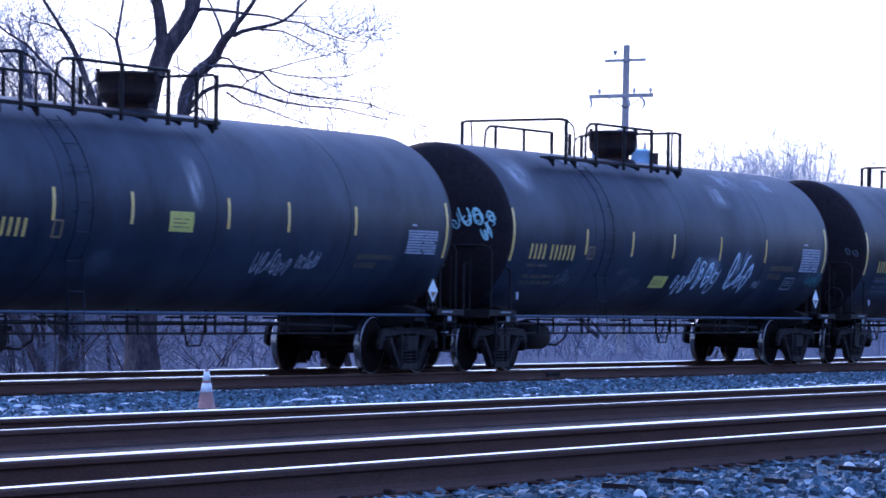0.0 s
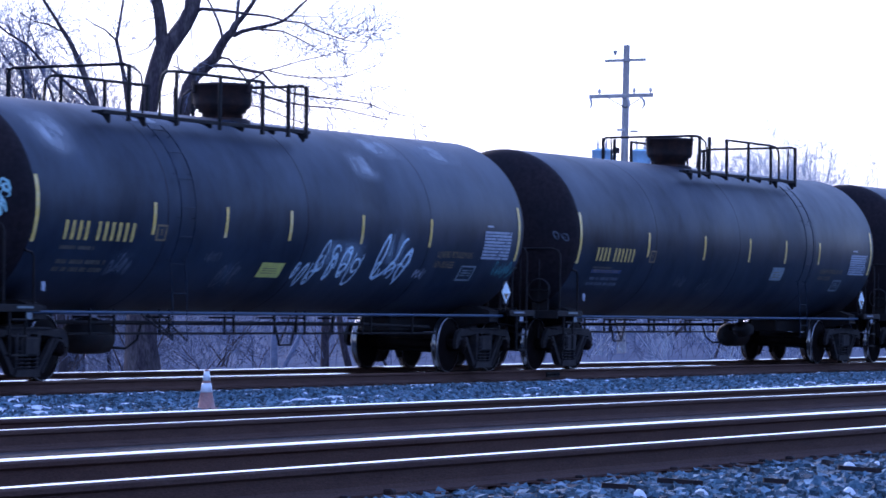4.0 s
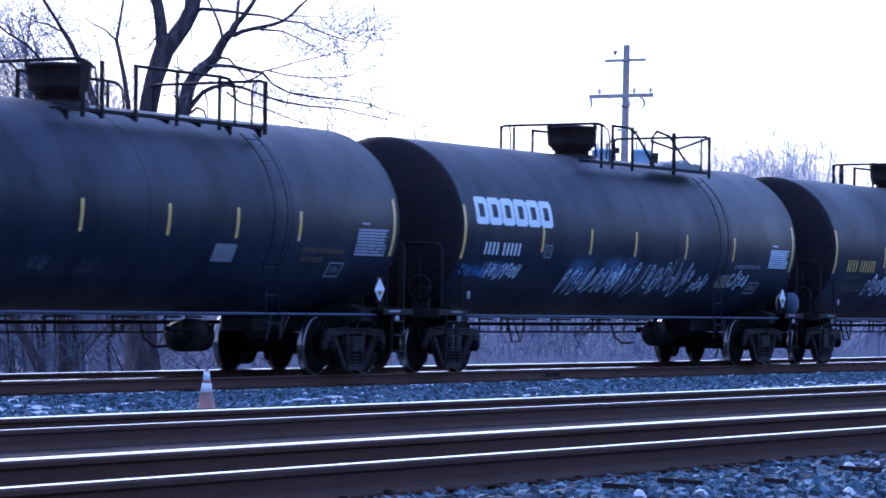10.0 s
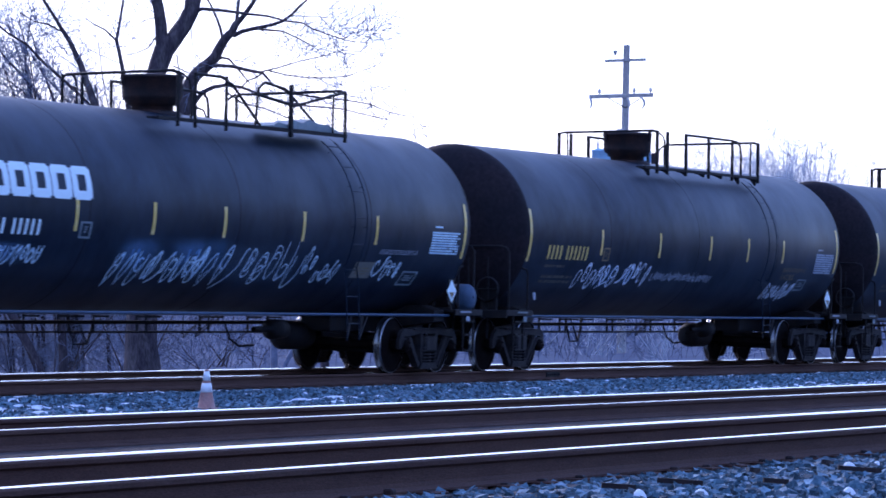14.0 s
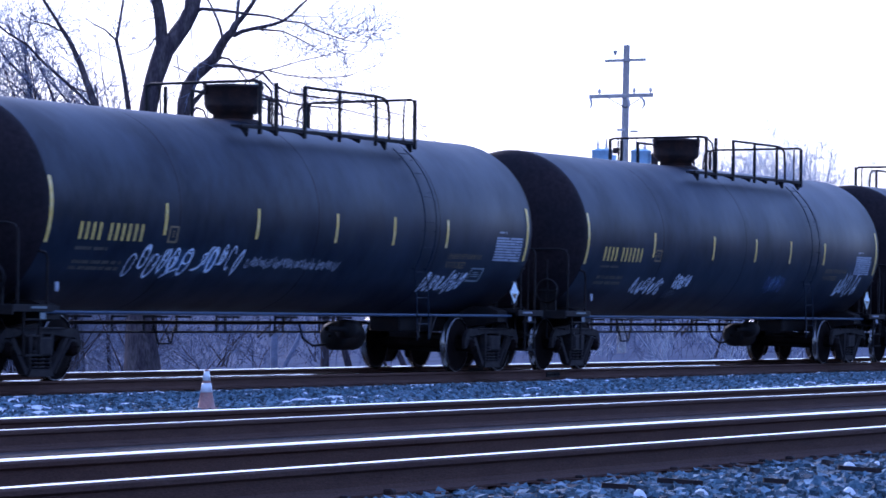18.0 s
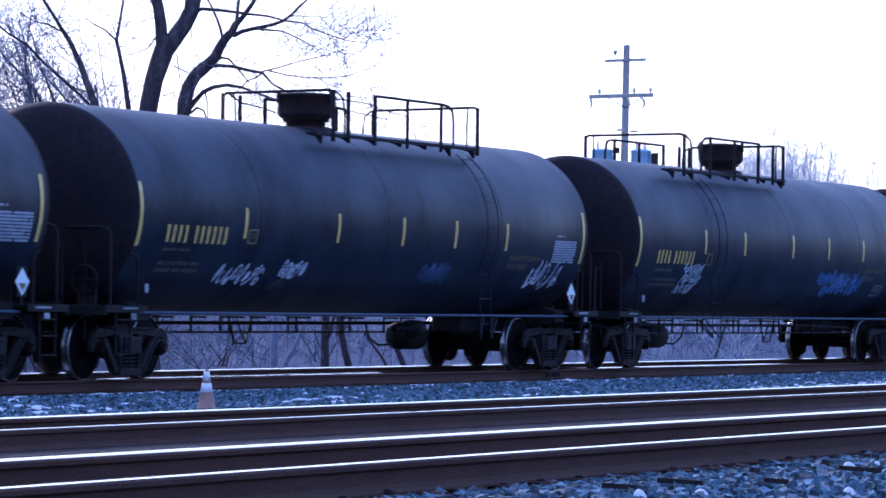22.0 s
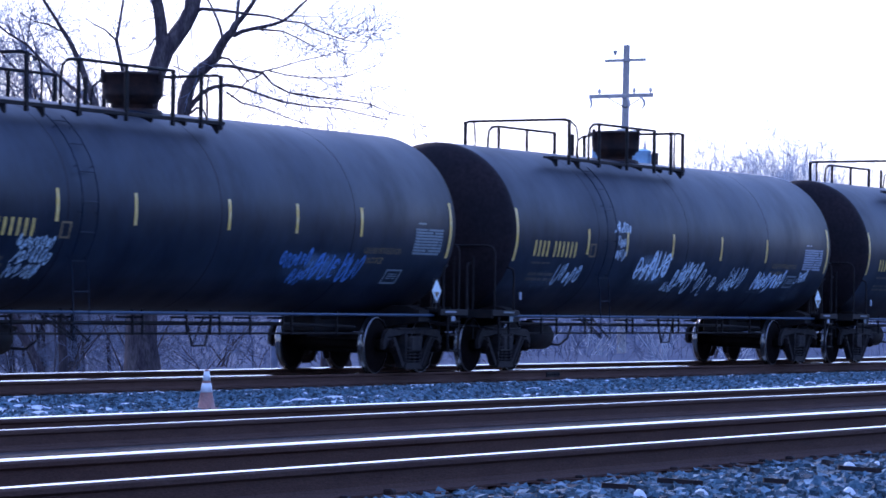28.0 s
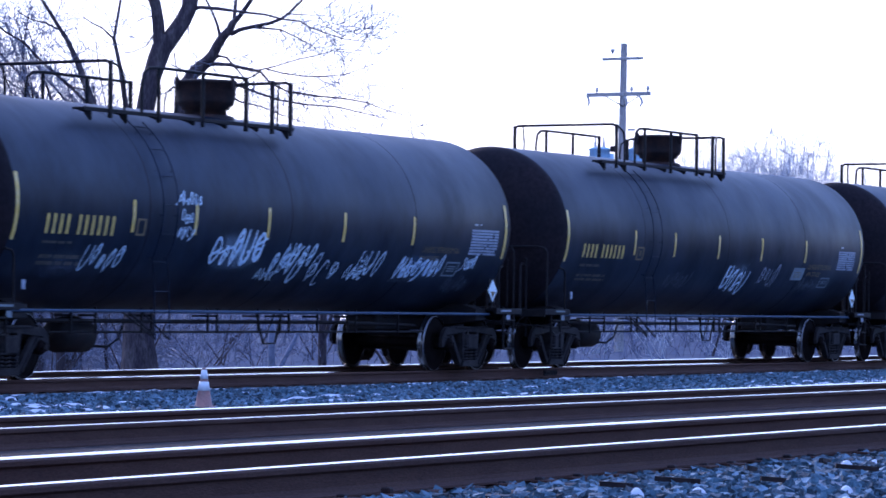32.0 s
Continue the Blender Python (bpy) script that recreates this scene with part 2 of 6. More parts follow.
# ---- mesh helpers ----
class Geo:
    def __init__(self):
        self.v, self.f, self.smooth = [], [], []

    def add(self, verts, faces, smooth=False):
        k = len(self.v)
        self.v += [tuple(p) for p in verts]
        self.f += [tuple(i + k for i in f) for f in faces]
        self.smooth += [smooth] * len(faces)
        return self

    def box(self, x0, x1, y0, y1, z0, z1, bev=0.0):
        """A box, with its long edges chamfered when bev is given."""
        if x0 > x1:
            x0, x1 = x1, x0
        if y0 > y1:
            y0, y1 = y1, y0
        if bev <= 0:
            v = [(x, y, z) for x in (x0, x1) for y in (y0, y1) for z in (z0, z1)]
            return self.add(v, [(0, 1, 3, 2), (4, 6, 7, 5), (0, 4, 5, 1), (2, 3, 7, 6), (0, 2, 6, 4), (1, 5, 7, 3)])
        b = min(bev, (x1 - x0) / 2.2, (y1 - y0) / 2.2, (z1 - z0) / 2.2)
        out = [(x0 + b, y0), (x1 - b, y0), (x1, y0 + b), (x1, y1 - b), (x1 - b, y1), (x0 + b, y1), (x0, y1 - b), (x0, y0 + b)]
        inn = [(x0 + b, y0 + b), (x1 - b, y0 + b), (x1 - b, y0 + b), (x1 - b, y1 - b), (x1 - b, y1 - b), (x0 + b, y1 - b), (x0 + b, y1 - b), (x0 + b, y0 + b)]
        v = [(*p, z0) for p in inn] + [(*p, z0 + b) for p in out] + [(*p, z1 - b) for p in out] + [(*p, z1) for p in inn]
        f = [(r * 8 + i, r * 8 + (i + 1) % 8, r * 8 + 8 + (i + 1) % 8, r * 8 + 8 + i) for r in range(3) for i in range(8)]
        return self.add(v, f + [tuple(range(7, -1, -1)), tuple(range(24, 32))])

    def tube(self, pts, radii, n=8, caps=True, smooth=True):
        pts = [Vector(p) for p in pts]
        if not isinstance(radii, (list, tuple)):
            radii = [radii] * len(pts)
        verts, faces, side = [], [], None
        for i, p in enumerate(pts):
            a, b = pts[max(i - 1, 0)], pts[min(i + 1, len(pts) - 1)]
            t = (b - a).normalized()
            if side is None:
                side = t.orthogonal().normalized()
            side = (side - t * side.dot(t))
            side = side.normalized() if side.length > 1e-6 else t.orthogonal().normalized()
            up = t.cross(side)
            for k in range(n):
                c = 2 * math.pi * k / n
                verts.append(p + (side * math.cos(c) + up * math.sin(c)) * radii[i])
        for i in range(len(pts) - 1):
            for k in range(n):
                faces.append((i * n + k, i * n + (k + 1) % n, i * n + n + (k + 1) % n, i * n + n + k))
        self.add(verts, faces, smooth)
        if caps:
            self.add(verts[:n], [tuple(range(n - 1, -1, -1))])
            self.add(verts[-n:], [tuple(range(n))])
        return self

    def turned(self, profile, axis="x", centre=(0, 0, 0), n=32, smooth=True):
        """A turned body: profile of (along, radius)."""
        verts, faces = [], []
        for a, r in profile:
            for k in range(n):
                c = 2 * math.pi * k / n
                p = (a, r * math.sin(c), r * math.cos(c))
                p = p if axis == "x" else (p[2], p[0], p[1]) if axis == "y" else (p[1], p[2], p[0])
                verts.append((p[0] + centre[0], p[1] + centre[1], p[2] + centre[2]))
        for i in range(len(profile) - 1):
            for k in range(n):
                faces.append((i * n + k, i * n + n + k, i * n + n + (k + 1) % n, i * n + (k + 1) % n))
        return self.add(verts, faces, smooth)

    def slab(self, outline, axis, a, b):
        """A plate: an outline of (u, v) pushed from a to b along an axis; u, v are the other two axes in order."""
        def at(u, v, w):
            return (w, u, v) if axis == "x" else (u, w, v) if axis == "y" else (u, v, w)
        n = len(outline)
        verts = [at(u, v, a) for u, v in outline] + [at(u, v, b) for u, v in outline]
        faces = [(i, (i + 1) % n, n + (i + 1) % n, n + i) for i in range(n)]
        return self.add(verts, faces + [tuple(range(n - 1, -1, -1)), tuple(range(n, 2 * n))])

    def moved(self, m):
        self.v = [tuple(m @ Vector(p)) for p in self.v]
        return self

    def half_turn(self, k):
        if k < 0:
            self.v = [(-x, -y, z) for x, y, z in self.v]
        return self

    def mesh(self, name, mat):
        me = bpy.data.meshes.new(name)
        me.from_pydata(self.v, [], self.f)
        me.polygons.foreach_set("use_smooth", self.smooth)
        me.materials.append(mat)
        me.update()
        return me


def part(name, geo, mat, parent=None, label="", at=None):
    ob = new(name, geo if isinstance(geo, bpy.types.Mesh) else geo.mesh(name, mat))
    if parent is not None:
        ob.parent = parent
    if at is not None:
        ob.location = at
    return tagged(ob, label)


def thing(name, label, category, at=(0, 0, 0), rz=0.0, group="", kind=""):
    ob = new(name)
    ob.empty_display_size = 0.2
    ob.matrix_basis = pose(*at, 0, 0, rz)
    return tagged(ob, label, category, group, kind)


def arc(cx, cz, r, a0, a1, n):
    return [(cx + r * math.cos(radians(a0 + (a1 - a0) * i / n)), cz + r * math.sin(radians(a0 + (a1 - a0) * i / n))) for i in range(n + 1)]


# ---- ground and tracks ----
NEAR_Y, NEAR_Z = 8.847, 0.202
MID_Y, MID_Z = 15.456, 0.047
FAR_Y, FAR_Z = 27.669, 0.0
GAUGE = 1.505
RAIL_H = 0.17
PROFILE = [(-60, -1.0), (2, -0.75), (5.2, -0.36), (7.9, NEAR_Z - 0.20), (11.1, NEAR_Z - 0.20), (12.0, -0.30), (14.0, -0.36), (14.7, -0.24), (14.9, -0.126), (15.3, -0.118), (15.5, -0.118), (15.9, MID_Z - 0.20),
           (17.8, MID_Z - 0.20), (20.5, -0.20), (25.0, -0.20), (26.9, FAR_Z - 0.25), (28.0, FAR_Z - 0.245), (30.0, FAR_Z - 0.20), (31.6, -0.5), (34, -0.62), (60, -0.7), (4000, -0.7)]


def ground_z(y):
    for (a, za), (b, zb) in zip(PROFILE, PROFILE[1:]):
        if y <= b:
            return za + (zb - za) * max(0.0, y - a) / (b - a)
    return PROFILE[-1][1]


def build_ground():
    ys = [-60, -20, 0, 2, 3.5] + [4.2 + 0.35 * i for i in range(80)] + [32.5, 34, 37, 40, 46, 54, 64, 80, 110, 160, 260, 500, 1200, 4000]
    xs = [-2000, -400, -80, -20, 0, 8] + [12 + 0.6 * i for i in range(150)] + [106, 115, 130, 160, 200, 260, 350, 500, 800, 1500, 4000]
    g = Geo()
    n = len(ys)
    verts = []
    for x in xs:
        for y in ys:
            bumpy = 0.035 if y < 31 else 0.12
            dz = bumpy * (noise.noise((x * 0.9, y * 0.9, 3.1)) + 0.5 * noise.noise((x * 2.3, y * 2.3, 7.7))) if 3 < y < 300 else 0
            for ty in (NEAR_Y, MID_Y, FAR_Y):
                if ty - 0.6 < y < ty + GAUGE + 0.6:
                    dz = 0.0
            verts.append((x, y, ground_z(y) + dz))
    faces = [(i * n + j, i * n + n + j, i * n + n + j + 1, i * n + j + 1) for i in range(len(xs) - 1) for j in range(n - 1)]
    g.add(verts, faces, True)
    ob = new("ground", g.mesh("ground", BALLAST))
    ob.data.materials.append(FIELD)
    ob.data.materials.append(BROWN_BED)
    # ballast in a strip along each track is a darker brown
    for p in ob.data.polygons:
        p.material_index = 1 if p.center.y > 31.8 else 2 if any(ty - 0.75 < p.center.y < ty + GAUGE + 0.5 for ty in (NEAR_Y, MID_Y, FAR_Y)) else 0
    tagged(ob, "grey ballast bed with a snowy dormant field beyond the tracks", "ground", kind="structure")


def rail_profile(cant, drop=0.0045):
    """Half outlines of a rail about its head: web and foot below, and the crowned running surface."""
    h = RAIL_H
    body = [(-0.07, -h), (-0.07, -h + 0.012), (-0.02, -h + 0.028), (-0.009, -h + 0.05), (-0.009, -0.05), (-0.034, -0.036), (-0.036, -0.013), (-0.031, -0.006), (-0.024, -0.003),
            (0.030, -0.003), (0.036, -0.013), (0.034, -0.036), (0.009, -0.05), (0.009, -h + 0.05), (0.02, -h + 0.028), (0.07, -h + 0.012), (0.07, -h)]
    crown = [] if cant else [(-0.0366, -0.032), (-0.0368, -0.014), (-0.0345, -0.0065), (-0.030, -0.0022)]
    for i in range(11):
        u = -0.72 + 1.6 * i / 10
        crown.append((u * 0.036, 0.0012 - drop * abs(u) ** 2.2 + cant * (u + 1) * 0.036))
    return body, crown


def build_track(name, y0, z0, near_cant, far_cant, label, tie_span, clips, near_drop=0.0045, tilt=0.0):
    track = thing(name, label, "railway track", (0, y0, z0), kind="structure")
    track.rotation_euler[0] = math.asin(tilt / GAUGE)
    x0, x1 = -260.0, 900.0
    cuts = [x0, -60, 0] + [10 + 3 * i for i in range(34)] + [160, 300, x1]
    for k, cant in ((0, near_cant), (1, far_cant)):
        body, crown = rail_profile(cant, 0.0045 if k else near_drop)
        for nm, outline, mat in (("rail", body, RED_BROWN), ("running_surface", crown, SHINE)):
            g = Geo()
            m = len(outline)
            verts = [(x, k * GAUGE + u, w) for x in cuts for u, w in outline]
            rows = m if nm == "rail" else m - 1
            faces = [(i * m + j, i * m + (j + 1) % m, i * m + m + (j + 1) % m, i * m + m + j) for i in range(len(cuts) - 1) for j in range(rows)]
            g.add(verts, faces, nm != "rail")
            if nm == "rail":
                rail = part("rail", g, mat, track)
            else:
                part("running_surface", g, mat, rail, "polished bright steel running surface")
        joint = Geo()
        for jx in clips:
            joint.box(jx - 0.3, jx + 0.3, k * GAUGE - 0.032, k * GAUGE - 0.01, -0.135, -0.045, 0.006)
            for b in range(6):
                bx = jx - 0.25 + 0.1 * b
                joint.turned([(-0.05, 0.0), (-0.05, 0.016), (-0.03, 0.018)], "y", (bx, k * GAUGE, -0.09), 6, False)
        part("joint_bar", joint, CAST, track)
    tie = Geo().box(-0.11, 0.11, -0.55, GAUGE + 0.55, -RAIL_H - 0.17, -RAIL_H - 0.012, 0.012).mesh("tie", TIE)
    plate = Geo()
    x = tie_span[0]
    while x < tie_span[1]:
        t = part("tie", tie, TIE, track, at=(x + random.uniform(-0.02, 0.02), random.uniform(-0.03, 0.03), 0))
        t.rotation_euler[2] = random.uniform(-0.01, 0.01)
        for k in (0, 1):
            plate.box(x - 0.09, x + 0.09, k * GAUGE - 0.17, k * GAUGE + 0.17, -RAIL_H - 0.011, -RAIL_H + 0.004, 0.004)
        x += 0.52
    part("tie_plates", plate, RED_BROWN, track)
    if near_cant < 0.1 and y0 < 10:
        spikes = Geo()
        for i in range(int((tie_span[1] - tie_span[0]) / 0.52)):
            for dx in (0.0,):
                x, h = tie_span[0] + 0.52 * i + dx + random.uniform(-0.03, 0.03), random.uniform(0.0, 0.03)
                spikes.box(x - 0.028, x + 0.028, -0.12, -0.066, -RAIL_H - 0.03, -RAIL_H + 0.006 + h, 0.008)
        tagged(part("rail_spikes", spikes, DOME, track, "dark spike heads along the rail foot"), kind="stuff")
    rest = Geo()
    for a, b in ((-60, tie_span[0]), (tie_span[1], 260)):
        x = a
        while x < b - 0.3:
            rest.box(x - 0.11, x + 0.11, -0.55, GAUGE + 0.55, -RAIL_H - 0.17, -RAIL_H - 0.012)
            x += 0.52
    tagged(part("ties", rest, TIE, track), kind="stuff")


STONE_SHAPES = []
for _ in range(14):
    STONE_SHAPES.append([Vector((sx * random.uniform(0.45, 1.05), sy * random.uniform(0.4, 0.95), sz * random.uniform(0.4, 0.95))) for sx in (-1, 1) for sy in (-1, 1) for sz in (-1, 1)])
BLOCK = [(0, 1, 3, 2), (4, 6, 7, 5), (0, 4, 5, 1), (2, 3, 7, 6), (0, 2, 6, 4), (1, 5, 7, 3)]


def scatter_stones(name, label, count, x0, x1, y0, y1, size, mat, keep=None, flat=0.75, lift=0.35):
    v = np.empty((count * 8, 3))
    f = []
    made = 0
    while made < count:
        x, y = random.uniform(x0, x1), random.uniform(y0, y1)
        if keep and not keep(x, y):
            continue
        s = size * random.choice((0.6, 0.8, 1.0, 1.0, 1.25, 1.5))
        a = random.uniform(0, 6.28)
        c, sn = math.cos(a), math.sin(a)
        ta, tb = random.uniform(-0.5, 0.5), random.uniform(-0.5, 0.5)
        z = ground_z(y) + s * lift
        for k, p in enumerate(random.choice(STONE_SHAPES)):
            v[made * 8 + k] = (x + s * (p.x * c - p.y * sn), y + s * (p.x * sn + p.y * c), z + s * (flat * p.z + ta * p.x + tb * p.y))
        f += [tuple(made * 8 + i for i in t) for t in BLOCK]
        made += 1
    me = bpy.data.meshes.new(name)
    me.from_pydata(v.tolist(), [], f)
    me.materials.append(mat)
    return tagged(new(name, me), label, "ballast", kind="stuff")


def snow_ridge(g, pts, width, height, rough):
    """A low uneven ridge of snow along a line of (x, y)."""
    n = 7
    rows = []
    for i, (x, y) in enumerate(pts):
        k = max(0.4, 0.75 + 0.4 * noise.noise((x * 0.8, y * 0.8, rough)) + 0.35 * noise.noise((x * 3.1, y, rough)))
        w, h = width * (0.5 + k), height * k
        rows.append([(x, y + w * (j / (n - 1) - 0.5), ground_z(y) - 0.01 + h * math.sin(math.pi * j / (n - 1)) * (1 + 0.4 * noise.noise((x * 9, j, rough)))) for j in range(n)])
    verts = [p for r in rows for p in r]
    g.add(verts, [(i * n + j, i * n + n + j, i * n + n + j + 1, i * n + j + 1) for i in range(len(rows) - 1) for j in range(n - 1)], True)


def snow_patch(g, x, y, rx, ry, h):
    n, rings = 12, 3
    verts = [(x, y, ground_z(y) + h)]
    ph = random.uniform(0, 9)
    for r in range(1, rings + 1):
        for k in range(n):
            c = 2 * math.pi * k / n
            w = (r / rings) * (1 + 0.45 * noise.noise((2 * math.cos(c), 2 * math.sin(c), ph)))
            yy = y + ry * w * math.sin(c)
            verts.append((x + rx * w * math.cos(c), yy, ground_z(yy) + (h * (1 - (r / rings) ** 2) if r < rings else -0.02)))
    faces = [(0, 1 + k, 1 + (k + 1) % n) for k in range(n)]
    faces += [(1 + r * n + k, 1 + r * n + n + k, 1 + r * n + n + (k + 1) % n, 1 + r * n + (k + 1) % n) for r in range(rings - 1) for k in range(n)]
    g.add(verts, faces, True)


def build_snow():
    g = Geo()
    snow_ridge(g, [(30 + 0.2 * i, 26.72) for i in range(420)], 0.17, 0.055, 1.0)
    part_ob = part("snow_bank", g, SNOW)
    tagged(part_ob, "thin ridge of old snow along the tie ends", "snow", kind="stuff")
    g = Geo()
    for _ in range(260):
        x = random.uniform(26, 92)
        y = random.choice((random.gauss(18.9, 0.5), random.uniform(18, 26.4), random.gauss(25.9, 0.4)))
        snow_patch(g, x, min(max(y, 17.9), 26.5), random.uniform(0.06, 0.25), random.uniform(0.02, 0.06), random.uniform(0.03, 0.05))
    for cx, cy, n, sx, sy in ((40, 22.6, 14, 1.6, 0.6), (46, 22.6, 8, 1.2, 0.4), (52, 21.6, 7, 1.0, 0.4), (80, 21.5, 60, 7.0, 1.2), (70, 20.0, 30, 4.0, 0.7), (88, 23.5, 40, 5.0, 1.5), (63.5, 20.9, 70, 2.6, 0.4), (70, 21.8, 40, 3.0, 0.5)):
        for _ in range(n):
            snow_patch(g, random.gauss(cx, sx), min(max(random.gauss(cy, sy), 18.0), 26.5), random.uniform(0.15, 0.6), random.uniform(0.04, 0.10), random.uniform(0.03, 0.05))
    for _ in range(60):
        snow_patch(g, random.uniform(20, 50), random.uniform(11.2, 14.2), random.uniform(0.08, 0.3), random.uniform(0.08, 0.2), random.uniform(0.02, 0.04))
    for _ in range(75):
        snow_patch(g, random.uniform(13, 33), random.uniform(5.6, 8.2), random.uniform(0.03, 0.08), random.uniform(0.03, 0.06), random.uniform(0.03, 0.06))
    for _ in range(46):
        x = random.uniform(57, 76)
        snow_patch(g, x, 20.6 + (x - 60) * 0.12 + random.gauss(0, 0.45), random.uniform(0.25, 0.8), random.uniform(0.15, 0.45), random.uniform(0.03, 0.055))
    tagged(part("snow_patches", g, SNOW), "scattered patches of old snow on the ballast", "snow", kind="stuff")


def build_scraps():
    """Splintered pieces of old ties on the front ballast."""
    for x, y, a, length, w in ((23.66, 7.83, -25, 0.40, 0.018), (21.0, 8.0, -35, 0.32, 0.016), (21.9, 7.75, -20, 0.24, 0.014), (24.3, 8.25, 8, 0.34, 0.020), (20.2, 8.05, -30, 0.24, 0.014), (22.8, 8.2, 4, 0.20, 0.014)):
        h = length / 2
        g = Geo().slab([(-h, -w), (-h * 0.6, -w * 1.2), (h * 0.7, -w), (h, -w * 0.2), (h * 0.8, w * 0.7), (-h * 0.5, w), (-h * 0.9, w * 0.5)], "z", 0.0, 0.028)
        ob = tagged(part("wood_scrap", g, DOME), "dark splintered wood scrap lying on the ballast", "wood scrap", group="wood scraps beside the front track")
        ob.matrix_basis = pose(x, y, ground_z(y) + 0.035, 3, 4, a)


def build_cone():
    c = thing("traffic_cone", "faded orange traffic cone with two white reflective collars", "traffic cone", (41.087, 21.487, ground_z(21.487) + 0.005))
    h = 0.47
    base = Geo().box(-0.14, 0.14, -0.14, 0.14, 0.0, 0.03, 0.01)
    part("base", base, ORANGE, c)
    r = lambda z: 0.105 - 0.083 * z / h
    part("body", Geo().turned([(0.03, 0.118), (0.035, r(0.03)), (0.17, r(0.17)), (h - 0.01, r(h)), (h, r(h) - 0.004), (h, 0.012), (h - 0.03, 0.010)], "z", (0, 0, 0), 24), ORANGE, c)
    for a, b in ((0.205, 0.31), (0.34, 0.445)):
        part("collar", Geo().turned([(a, r(a) + 0.001), (a, r(a) + 0.004), (b, r(b) + 0.004), (b, r(b) + 0.001)], "z", (0, 0, 0), 24), COLLAR, c, "white reflective collar")


# ---- train ----
R_TANK, Z_TANK = 1.505, 2.368
CAR_Y = 28.421
CROSS_LEVEL = 0.05   # the near rail of the train's track lies this much lower
TRUCK_X = 7.673
WHEEL_R = 0.457
SHELL = 8.27
HEAD = 0.62


def tank_profile():
    p = []
    for i in range(9):
        a = radians(90 * i / 8)
        p.append((-SHELL - HEAD * math.cos(a), max(0.001, R_TANK * math.sin(a) ** 0.9)))
    return p + [(-SHELL + 0.02, R_TANK), (0, R_TANK)] + [(-x, r) for x, r in reversed(p)]


def pipe(g, pts, r=0.02, n=6):
    return g.tube(pts, r, n)


